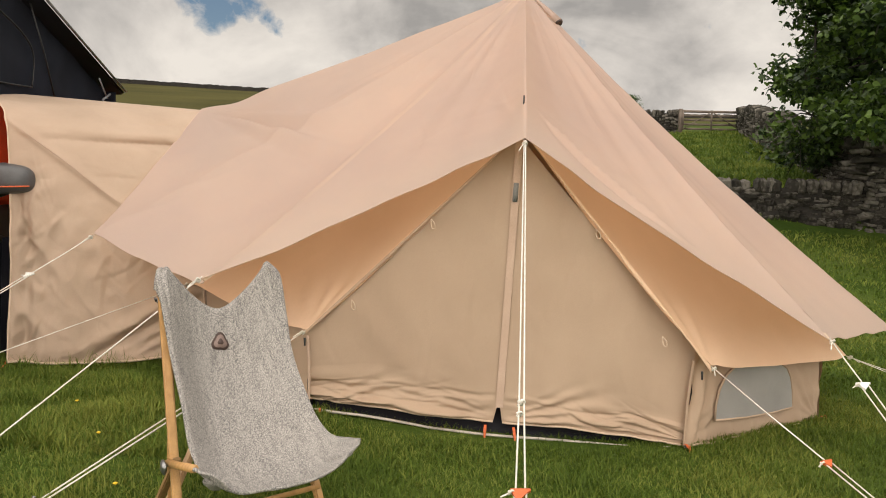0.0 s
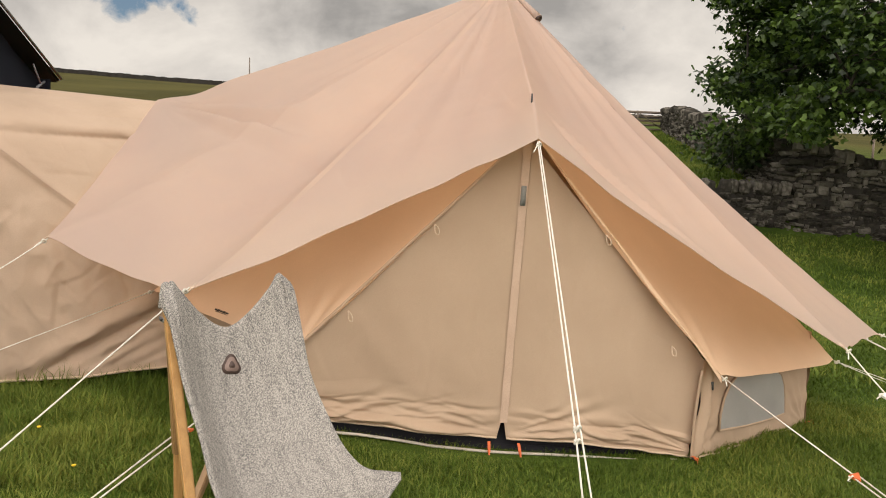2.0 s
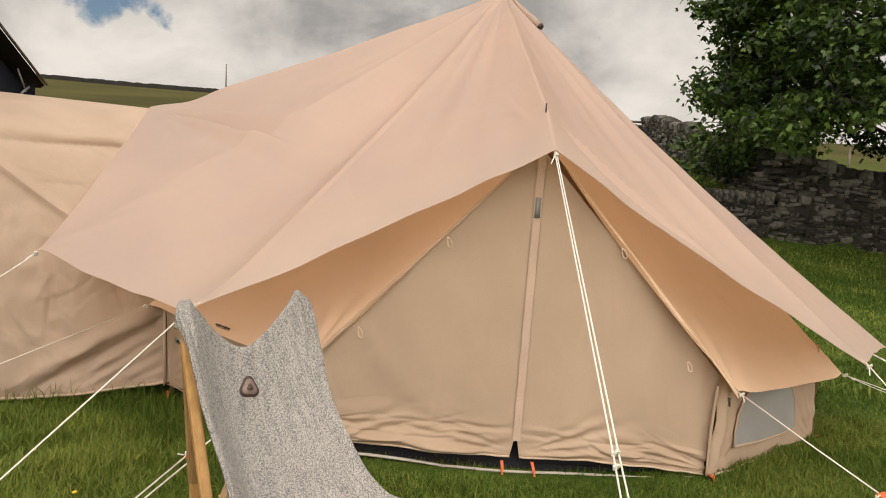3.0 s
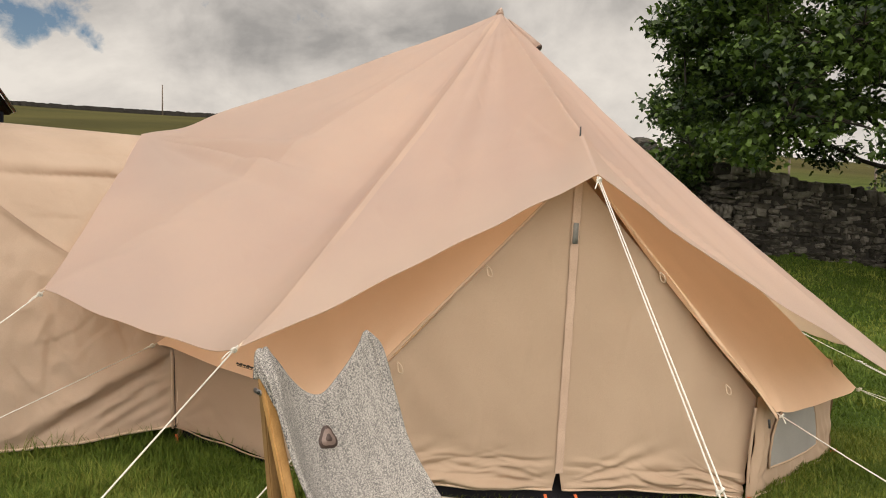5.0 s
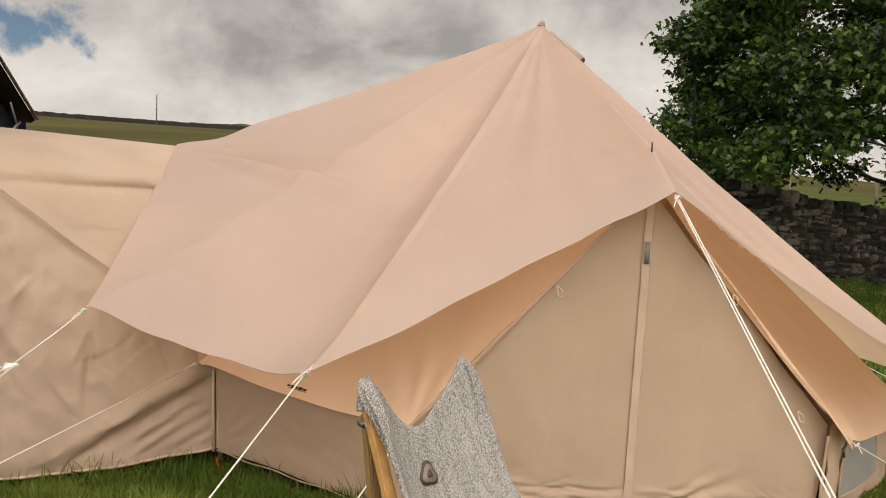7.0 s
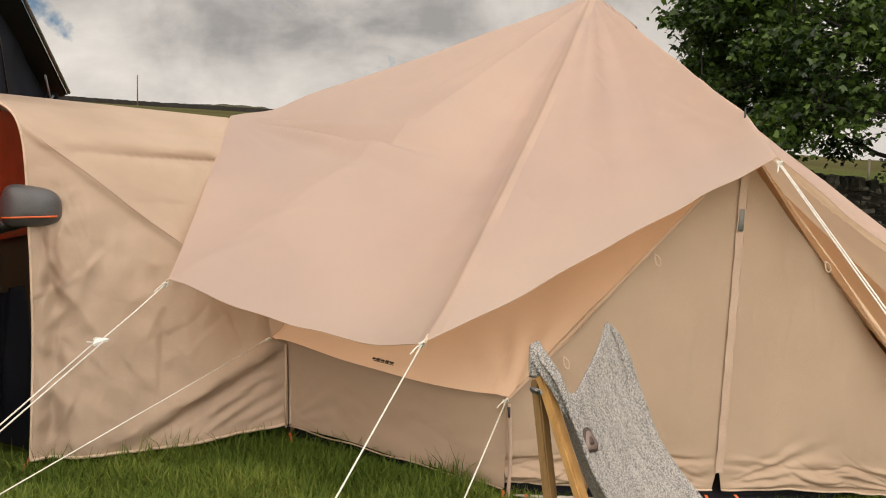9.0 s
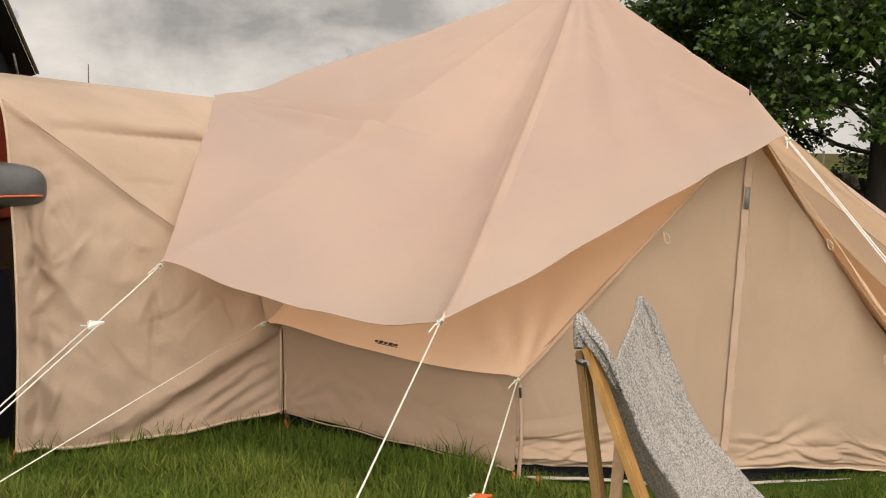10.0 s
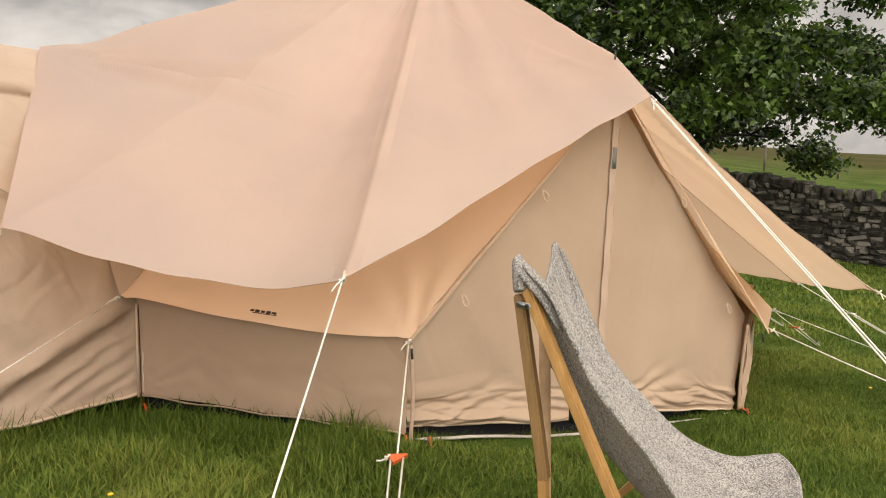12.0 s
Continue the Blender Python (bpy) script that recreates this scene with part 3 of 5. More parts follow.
def roof_panel(top, a, b, edge=(0, 0, 0), sag=(0, 0, -0.03), seed=2.0, nu=56, nv=56):
    def fn(u, v):
        e = Vector(lerp(a, b, u)) + Vector(edge) * (4 * u * (1 - u))
        p = Vector(lerp(top, e, v)) + Vector(sag) * (4 * u * (1 - u) * math.sin(math.pi * v * 0.9))
        k = 0.006 * ripple((p.x * 3.0, p.y * 3.0, p.z), 2.0, seed + 4) * math.sin(math.pi * v) + 0.012 * ripple((p.x * 1.5, p.y * 1.5, p.z * 0.6), 2.2, seed) * min(1, 3 * v) * min(1, 3 * (1.15 - v))
        for c in (FLC, FRC, REC, BLE):
            dc = p - Vector(c)
            k += 0.012 * math.sin(11 * math.atan2(dc.x + 0.3 * dc.z, abs(dc.y) + 0.02) + 1.0) * math.exp(-((dc.length - 0.22) / 0.24) ** 2)
        return p.x, p.y, p.z + k
    return surf(fn, nu, nv)


def lip(p, dy=-0.03, dz=0.0):
    return (p[0], p[1] + dy, p[2] + dz)


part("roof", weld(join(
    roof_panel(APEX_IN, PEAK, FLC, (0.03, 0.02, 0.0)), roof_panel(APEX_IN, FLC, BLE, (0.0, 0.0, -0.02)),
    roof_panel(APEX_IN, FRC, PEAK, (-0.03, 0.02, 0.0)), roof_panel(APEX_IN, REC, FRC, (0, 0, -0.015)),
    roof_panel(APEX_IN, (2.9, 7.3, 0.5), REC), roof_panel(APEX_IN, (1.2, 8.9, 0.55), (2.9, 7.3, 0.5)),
    roof_panel(APEX_IN, (-1.0, 8.6, 0.6), (1.2, 8.9, 0.55)), roof_panel(APEX_IN, BLE, (-1.0, 8.6, 0.6)))), ROOFCLOTH_LIT, tent)


def flap(a, b, w0, w1, seed, n=26):
    """The folded-back border along a sloping door edge."""
    a, b = Vector(a), Vector(b)

    def fn(u, v):
        p = a.lerp(b, u)
        w = w0 + (w1 - w0) * u
        return p.x + 0.010 * ripple(p, 5, seed) * v, p.y - w * math.sin(v * 2.2) * 0.45, p.z - w * v + 0.012 * v * ripple(p, 4, seed)
    return surf(fn, n, 6)


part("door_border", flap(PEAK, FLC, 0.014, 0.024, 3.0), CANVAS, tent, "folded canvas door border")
# the right border takes the roof's brightened colour
part("door_border", flap(PEAK, FRC, 0.018, 0.032, 7.0), ROOFCLOTH_LIT, tent, "folded canvas door border")


DOOR_FOOT = {}


def door(side, base, zipx, topa, seed):
    """One door half: from the corner post at base to the zip."""
    x_lo, x_hi = sorted((base[0], zipx))
    hems = crease_set(round(seed * 7), 24, (x_lo, x_hi), (0.015, 0.15), (-9 - 4 * side, 9 - 4 * side), (0.25, 0.75), (0.005, 0.013), (0.007, 0.014))
    upper = crease_set(round(seed * 11), 16, (x_lo, x_hi), (0.25, 1.4), (70, 110), (0.2, 0.6), (0.002, 0.005), (0.012, 0.025))
    def fn(u, v):
        x = base[0] + (zipx + side * (0.034 * max(0.0, 1 - v * 9) - 0.007) - base[0]) * u
        z_top = topa[2] + (1.66 - topa[2]) * u
        x_top = topa[0] + (ZIPT[0] - topa[0]) * u
        z_bot = along_x(x, HEM_LINE) + 0.006 * ripple((x * 2.0, 0, 0), 3.0, seed)
        p = Vector((x + (x_top - x) * v, 4.29, z_bot + (z_top - z_bot) * v))
        belly = 0.030 * math.sin(math.pi * u) * math.sin(math.pi * min(1, v * 1.1))
        low = math.exp(-((p.z - z_bot) / 0.11) ** 2)
        fold = low * (0.013 * math.sin((p.z - z_bot) * 58 + 4.0 * u + seed + 4.0 * ripple((p.x, 0, p.z), 1.6, seed)) + 0.022 * ripple((p.x * 0.8, p.y, p.z * 3.0), 4.0, seed))
        zf = along_x(0.38, HEM_LINE)
        for cx, cz, sg, th0 in ((base[0], base[2] + 0.03, side, 0.30), (0.360, zf + 0.02, -side, 0.34)):
            ddx, ddz = sg * (cx - p.x), p.z - cz
            if ddx > -0.02:
                th, rr = math.atan2(ddz, ddx + 0.02), math.hypot(ddx, ddz)
                fold += 0.013 * math.sin(th * 34 + seed) * math.exp(-((th - th0 * 0.6) / 0.22) ** 2) * math.exp(-((rr - 0.28) / 0.26) ** 2)
        rid = ripple((p.x * 1.1, 0, (p.z - z_bot) * 4.2 + 0.35 * abs(p.x - 0.4)), 3.2, seed + 3)
        fold += (0.030 * (0.22 - abs(rid)) - 0.012 * groove(p.z - z_bot - 0.030 - 0.02 * rid, 0.012)) * math.exp(-((p.z - z_bot) / 0.15) ** 2)
        fold += hems(p.x, p.z - z_bot) + upper(p.x, p.z)
        long = 0.018 * ripple((p.x * 3.6, 0, p.z * 0.45), 1.5, seed) + 0.006 * ripple((p.x * 2.0 + p.z, 0, p.z * 1.2), 3.0, seed)
        y = 4.302 - 0.012 * v - 0.035 * low * math.sin(math.pi * u) + belly * -0.4 + (fold + long) * (1 - u ** 10)
        return p.x, y, p.z
    DOOR_FOOT[side] = [Vector(fn(i / 60, 0.0)) + Vector((0, -0.004, 0.004)) for i in range(61)]
    return surf(fn, 90, 190)


part("door_panel", door(-1, FL0, ZIP0[0], FLC, 1.0), CANVAS, tent, "sand canvas door half with creased hem")
part("door_panel", door(1, FR0, ZIP0[0], (FRC[0] - 0.035, FRC[1], FRC[2] + 0.05), 5.0), CANVAS, tent, "sand canvas door half with creased hem")
for side in (-1, 1):
    part("door_hem", tube(DOOR_FOOT[side], 0.0055, 6), HEM, tent, "pale stitched hem")
part("zip_flap", strip([Vector(lerp((0.352, 4.293, 0.13), (0.415, 4.281, 1.64), i / 40)) + Vector((0, 0.003 * math.sin(i * 1.3), 0)) for i in range(41)], 0.042, 0.001, (1, 0, 0)), ZIPFLAP, tent, "darker folded zip cover")
part("zip", tube([lerp((0.378, 4.296, 0.22), (0.439, 4.284, 1.62), i / 8) for i in range(9)], 0.0012, 5), CANVAS, tent)
part("reflective_tab", block((0.028, 0.006, 0.105), pose(0.402, 4.279, 1.350, 0, 2.5, 0), 0.002), GREYTAB, tent, "grey woven tab on the zip")


def wall(a0, b0, a1, b1, seed, nu=70, nv=40, wrinkle=0.012, bow=0.0, gather=0.0, fans=()):
    """A low side wall from the ground line a0-b0 to the eave a1-b1."""
    n = Vector((b0[1] - a0[1], a0[0] - b0[0], 0)).normalized()
    sharp = crease_set(round(seed * 5), 12, (0.0, 1.0), (0.0, 1.0), (40, 140), (0.15, 0.5), (0.0015, 0.004), (0.012, 0.025))

    def fn(u, v):
        p = Vector(lerp(lerp(a0, b0, u), lerp(a1, b1, u), v))
        k = wrinkle * (0.9 * (0.25 - abs(ripple((p.x * 1.5 + p.z, p.y * 1.5, p.z), 5.0, seed + 2))) + ripple((p.x * 2 + p.z * 2.5, p.y * 2, p.z), 2.0, seed) + 0.6 * ripple((p.x, p.y, p.z * 2.5), 5.0, seed)) * math.sin(math.pi * min(1, v + 0.15))
        k += gather * math.sin(u * 70 + 3 * v) * math.exp(-((1 - u) / 0.13) ** 2) * smooth01((1 - u) * 25) * math.sin(math.pi * min(1.0, v * 0.9 + 0.1))
        for ux, uy, sg in fans:
            dx, dz = sg * (u - ux) * 1.4 + 0.02, (v - uy) * 0.5
            if dx > 0:
                th, rr = math.atan2(dz, dx), math.hypot(dx, dz)
                k += 0.007 * math.sin(th * 21 + seed + ripple(p, 3.0, 2.0)) * math.exp(-((th - 0.75) / 0.45) ** 2) * math.exp(-((rr - 0.20) / 0.20) ** 2)
        p += n * (k + sharp(u, v) + bow * math.sin(math.pi * u) * (1 - v))
        if v == 0:
            p.z += 0.012 * ripple(p, 3.0, seed + 3)
        return p
    return surf(fn, nu, nv)


FLW, BLW = (-0.735, 4.29, 0.565), (-1.655, 5.40, 0.63)
FRW, REW = (1.428, 4.238, 0.50), (2.535, 5.065, 0.325)
FLB, BLB = (-0.738, 4.288, 0.128), (-1.635, 5.425, 0.128)
part("wall_panel", wall(FLB, BLB, FLW, BLW, 11.0, wrinkle=0.006, bow=0.02, fans=((1.0, 0.04, -1),)), CANVAS, tent, "low canvas side wall")
part("wall_panel", wall(BR0, FR0, REW, FRW, 13.0, nu=110, wrinkle=0.014, gather=0.034, fans=((1.0, 0.02, -1), (0.0, 0.02, 1))), CANVAS, tent, "low canvas side wall with mesh window")
part("wall_hem", tube([Vector(lerp(FLB, BLB, i / 20)) + Vector((-0.012, -0.010, 0.004 + 0.005 * math.sin(i * 1.1))) for i in range(21)], 0.004, 6), CANVAS, tent, "pale stitched hem")
part("wall_hem", tube([Vector(lerp(FR0, BR0, i / 20)) + Vector((0.010, -0.012, 0.010 + 0.006 * math.sin(i * 1.3))) for i in range(21)], 0.006, 6), HEM, tent, "pale stitched hem")
part("groundsheet", surf(lambda u, v: Vector(lerp(FLB, BLB, u)) + Vector((0.030, 0.024, -0.09 + 0.14 * v)), 8, 2), SHEET, tent, "black groundsheet tub")
back = [BR0, (2.75, 7.25, -0.1), (1.15, 8.75, 0.0), (-1.0, 8.45, 0.1), BL0]
for i in range(4):
    a, b = back[i], back[i + 1]
    part("wall_panel", wall((*b[:2], height(*b[:2])), (*a[:2], height(*a[:2])), (*b[:2], 0.55), (*a[:2], 0.5), 20.0 + i), CANVAS, tent)

# window in the low wall
wu = (Vector(BR0) - Vector(FR0)).normalized()
wnrm = Vector((wu.y, -wu.x, 0)).normalized()


def wall_point(u, h, out):
    b = Vector(lerp(FR0, BR0, u))
    t1 = Vector(lerp(FRW, REW, u))
    k = h / 0.47
    return b.lerp(t1, k) + wnrm * out


win_outline = [(0.17, 0.12), (0.165, 0.20), (0.18, 0.28), (0.215, 0.345), (0.27, 0.39), (0.34, 0.41), (0.50, 0.415), (0.63, 0.41), (0.69, 0.38), (0.725, 0.32), (0.745, 0.24), (0.755, 0.13), (0.60, 0.115), (0.40, 0.11)]
wo = [Vector((p[0], p[1], 0)) for p in win_outline]
wc = Vector((0.46, 0.26, 0))
rings = [[wall_point(*(wc.lerp(p, s))[:2], o) for p in wo] for s, o in ((1.0, 0.016), (0.6, 0.018), (0.2, 0.018))]
wv = [tuple(p) for r in rings for p in r]
nw = len(wo)
wf = [(j * nw + i, j * nw + (i + 1) % nw, (j + 1) * nw + (i + 1) % nw, (j + 1) * nw + i) for j in range(2) for i in range(nw)] + [tuple(range(2 * nw, 3 * nw))]
window = part("window", (wv, wf), MESH, tent, "grey mesh window with rounded top")
part("window_binding", tube([*rings[0], rings[0][0]], 0.007, 6), CANVAS, window)

# groundsheet tub that shows below the door, and its pale rim
tub = [(x, 4.325, along_x(x, RIM_LINE)) for x in (-0.70, -0.43, -0.04, 0.37, 0.73, 1.1, 1.36)]
part("groundsheet", surf(lambda u, v: Vector(spine(tub, 30)[round(u * 30)]) + Vector((0, 0.10 * v, 0.16 * min(1, v * 1.2) - 0.012)), 30, 6), SHEET, tent, "black groundsheet tub")
part("groundsheet_floor", ([(-0.7, 4.35, 0.045), (1.36, 4.33, -0.05), (2.4, 5.2, -0.09), (2.6, 7.1, -0.05), (1.1, 8.6, 0.03), (-0.95, 8.3, 0.08), (-1.5, 5.45, 0.11)], [(0, 1, 2, 3, 4, 5, 6)]), SHEET, tent)
rim_pts = [(p[0], 4.272 - 0.012 * math.sin(i * 0.7), along_x(p[0], RIM_LINE)) for i, p in enumerate(spine(tub, 24))]
part("groundsheet_rim", tube(rim_pts, [0.003] + [0.011] * 23 + [0.003], 6, 0.7), RIM, tent, "pale groundsheet edge on the grass")
# pole head, corner posts, toggles
part("pole_pin", tube([(0.436, 4.338, 1.80), (0.436, 4.336, 1.885)], [0.006, 0.004], 6), DARKMETAL, tent, "dark steel pole spike")
part("corner_piping", tube(spine([(-0.728, 4.272, 0.05), (-0.722, 4.262, 0.30), (-0.735, 4.265, 0.52)], 10), 0.009, 6), ZIPFLAP, tent)
part("corner_piping", tube(spine([(1.402, 4.262, -0.06), (1.408, 4.258, 0.20), (1.425, 4.245, 0.44)], 10), 0.009, 6), CANVAS, tent)
for x, z in ((-0.06, 1.19), (-0.49, 0.73), (0.85, 1.16), (1.245, 0.57)):
    part("toggle_loop", tube(spine([(x, 4.25, z), (x + 0.018, 4.235, z - 0.02), (x + 0.022, 4.235, z - 0.05), (x + 0.004, 4.24, z - 0.045), (x, 4.25, z)], 14), 0.004, 5), HEM, tent, "pale toggle loop")
for p in ((-0.745, 4.235, 0.515), (1.445, 4.16, 0.40)):
    part("toggle", tube([p, (p[0] + 0.002, p[1] - 0.004, p[2] - 0.045)], [0.007, 0.005], 6), DARKMETAL, tent)
# printed mark on the eave: drawn as plain bars
ev = (Vector(FLC) - Vector(BLE)).normalized()
en = ev.cross(Vector(APEX_IN) - Vector(BLE)).normalized()
if en.z < 0:
    en = -en
eu = en.cross(ev)
mark_at = Vector(BLE).lerp(Vector(FLC), 0.53) + eu * 0.016 + en * 0.020
mark_m = Matrix((ev, eu, en)).transposed().to_4x4()
for k, (o, w) in enumerate(((-0.066, 0.020), (-0.040, 0.024), (-0.012, 0.022), (0.016, 0.024), (0.044, 0.026))):
    part("printed_mark", block((w * 0.9, 0.010 + 0.004 * (k % 2), 0.003), Matrix.Translation(mark_at + ev * o) @ mark_m, 0), INK, tent, "dark printed mark", smooth=False)
part("printed_mark", block((0.12, 0.002, 0.003), Matrix.Translation(mark_at - eu * 0.011) @ mark_m, 0), INK, tent, "dark printed mark", smooth=False)


# ---- connecting tunnel between tent and van ----
tunnel = thing("connecting_tunnel", (-2.3, 5.6, 0.1), "sand canvas tunnel joining the tent to the van", "tent tunnel")
TL = [(-2.872, 5.065, 0.115), (-2.872, 5.13, 0.65), (-2.90, 5.20, 1.20), (-2.975, 5.31, 1.76), (-3.30, 5.72, 1.93), (-3.45, 6.40, 2.02)]
TR = [(-1.632, 5.425, 0.145), (-1.64, 5.42, 0.58), (-1.80, 5.62, 1.12), (-1.93, 5.95, 1.55), (-1.97, 6.25, 1.82), (-1.98, 6.50, 1.935)]
NV = 190
TLs, TRs = spine(TL, NV), spine(TR, NV)


DRAPE = crease_set(3, 46, (0.06, 1.0), (0.35, 1.5), (25, 150), (0.15, 0.55), (0.004, 0.010), (0.010, 0.022))
EDGE = crease_set(8, 26, (0.0, 0.16), (0.2, 1.4), (50, 130), (0.10, 0.32), (0.008, 0.020), (0.012, 0.022))
TAUT = crease_set(5, 22, (0.25, 1.15), (0.16, 0.62), (18, 38), (0.25, 0.7), (0.006, 0.014), (0.008, 0.016))
ROLLS = crease_set(12, 12, (0.1, 1.2), (1.25, 1.85), (-8, 6), (0.3, 0.8), (0.003, 0.007), (0.012, 0.02))


def tunnel_fn(u, v):
    j = round(v * NV)
    p = TLs[j].lerp(TRs[j], u)
    # the slack wall bellies in below the diagonal crease, the upper gore is stretched flat
    crease = 1.745 - 0.72 * (u / 0.75)
    below = smooth01((crease - p.z) / 0.25 + 0.2)
    sharp = DRAPE(1.25 * u, p.z) + EDGE(1.25 * u, p.z) * smooth01(u * 18)
    wave = sharp + 0.026 * ripple((p.x * 1.4 - p.z * 0.8, p.y, p.z * 0.7 + p.x), 1.6, 6.0) + 0.020 * ripple((p.x * 2.2, p.y, p.z * 1.2 + p.x * 0.8), 3.2, 2.0)
    fine = ripple((p.x * 1.2 - p.z * 0.4, p.y, p.z + p.x * 0.5), 5.5, 4.0)
    wave += 0.022 * (0.25 - abs(fine)) + 0.006 * ripple(p, 11.0, 3.0)
    # drag folds that fan out of the eave corner, in line with the guy
    dx, dz = 1.25 * (1.0 - u), 0.63 - p.z
    q = 0.89 * (dz - 0.50 * dx) + 0.030 * ripple((p.x, p.y, p.z), 2.0, 1.0) - 0.05 * dx * dx
    fade = math.exp(-((dx - 0.35) / 0.55) ** 2)
    drag = 0.030 * groove(q + 0.01, 0.045)
    for at, deep, wide in ((0.065, 0.050, 0.030), (0.150, 0.036, 0.022), (0.225, 0.034, 0.024), (0.305, 0.028, 0.022), (0.39, 0.018, 0.022)):
        drag -= deep * groove(q - at - 0.02 * ripple((p.x, 0, p.z), 5.0, 9.0 + at * 30), wide) * (0.75 + 0.5 * ripple((p.x * 2.0, 0, at * 20), 1.0, 3.0))
    drag *= fade
    drag += TAUT(1.25 * u, p.z) * smooth01((0.64 - 0.42 * dx - p.z) * 12) + ROLLS(1.25 * u, p.z)
    # dents along the taut front edge
    pu = ripple((p.x * 3.4 + p.z * 0.9, 0, p.z * 1.1 - p.x), 1.9, 8.0)
    pu2 = ripple((p.x * 3.4 - p.z * 0.9, 0, p.z * 1.5 + p.x), 2.8, 2.0)
    edge = (0.085 * (0.2 - abs(pu)) + 0.050 * (0.2 - abs(pu2))) * math.exp(-((u - 0.05) / 0.11) ** 2) * smooth01(u * 18) * smooth01((1.45 - p.z) * 3)
    for zc, tall in ((0.34, 0.13), (0.63, 0.08), (0.94, 0.12)):
        edge -= 0.050 * groove(1.25 * u - 0.085 - 0.10 * (p.z - zc), 0.040) * groove(p.z - zc, tall)
    k = below * (wave + edge) + drag * smooth01(v * 14) + 0.026 * groove(p.z - crease, 0.035) * smooth01((0.85 - u) * 5)
    low = math.exp(-((p.z - 0.12) / 0.14) ** 2)
    k += 0.016 * low * ripple((p.x * 1.6, 0, p.z * 5.0), 2.2, 5.0)
    # two rolls of slack cloth below the ridge
    zr = p.z - 1.70 + 0.02 * u - 0.02 * ripple((p.x, 0, 0), 2.0, 9.0)
    roll = (0.036 * groove(zr, 0.035) - 0.030 * groove(zr + 0.07, 0.026)) * smooth01(v * 3 - 1)
    roll *= smooth01((0.96 - u) * 9) * smooth01(u * 1.3)
    roll -= 0.030 * math.exp(-abs(zr + 0.085 - 0.02 * u) / 0.014) * smooth01((0.99 - u) * 20) * smooth01(u * 1.6) + 0.010 * math.exp(-abs(zr - 0.085) / 0.010) * smooth01(u * 3)
    k *= smooth01((1.0 - u) * 9 + 0.25)
    return p.x + 0.2 * k, p.y - k - roll, p.z + 0.008 * ripple((p.x, p.y, 0), 3.0, 5.0) * low - 0.035 * math.sin(math.pi * u) * low


part("wall_cloth", surf(tunnel_fn, 130, NV), TUNNEL, tunnel)
part("far_cloth", surf(lambda u, v: Vector(lerp(lerp((-3.45, 6.40, 2.02), (-1.98, 6.50, 1.935), u), lerp((-3.45, 7.6, 0.14), (-1.6, 7.3, 0.12), u), v)) + Vector((0, 0.20 * math.sin(math.pi * v), -0.04 * math.sin(math.pi * v))), 16, 16), TUNNEL, tunnel)
part("gusset", ([(-1.735, 5.352, 0.640), (-1.640, 5.445, 0.57), (-1.84, 5.66, 1.16), (-1.26, 5.63, 1.12)], [(0, 1, 3), (0, 3, 2)]), TUNNEL, tunnel, "canvas gusset under the flysheet", smooth=False)
part("edge_piping", tube([tunnel_fn(0, j / NV) for j in range(0, 146, 2)], 0.007, 5), HEM, tunnel)
part("edge_piping", tube([Vector(tunnel_fn(i / 65, 0.0)) + Vector((0, -0.006, 0.006)) for i in range(66)], 0.009, 5), HEM, tunnel)
part("edge_piping", tube([Vector(tunnel_fn(1, j / NV)) + Vector((0, -0.006, 0)) for j in range(0, 40)], 0.009, 5), HEM, tunnel)
part("joint_zip", tube([(-1.640, 5.398, 0.10), (-1.648, 5.396, 0.60)], 0.002, 6), INK, tunnel, "dark zip seam at the tent")
part("joint_piping", tube([(-1.655, 5.390, 0.13), (-1.660, 5.388, 0.60)], 0.006, 6), HEM, tunnel, "pale piping beside the zip")
crease_line = []
for s in range(31):
    u = 0.76 * s / 30
    zt = 1.745 - 0.72 * (u / 0.75)
    best = min((tunnel_fn(u, j / NV) for j in range(60, NV + 1)), key=lambda q: abs(q[2] - zt))
    crease_line.append((best[0], best[1] - 0.004, best[2]))
part("crease_seam", tube(spine(crease_line[::6], 30), 0.003, 5), ZIPFLAP, tunnel)
part("van_skirt", surf(lambda u, v: Vector(lerp((-2.935, 5.24, 0.10), (-3.19, 5.52, 0.16), u)) + Vector((0.03 * math.sin(u * 9 + 3 * v), 0, 0.85 * v - 0.15 * u * v)), 20, 10), SHEET, tunnel, "black skirt closing the gap to the van")
mud = [(-2.86, 5.16, 0.11), (-2.2, 5.30, 0.11), (-1.66, 5.47, 0.10)]
part("mud_flap", surf(lambda u, v: Vector(spine(mud, 20)[round(u * 20)]) + Vector((0, 0.22 * v, 0.015 - 0.03 * v)), 20, 3), SHEET, tunnel, "black groundsheet strip")


# ---- guy ropes ----
def knot(p, r=0.011):
    p = Vector(p)
    return tube(spine([p + Vector((-r, 0, -r)), p + Vector((0, -r, r)), p + Vector((r, 0.4 * r, 0)), p + Vector((0, r, -r)), p + Vector((-r, 0, 0.4 * r))], 16), r * 0.45, 6)


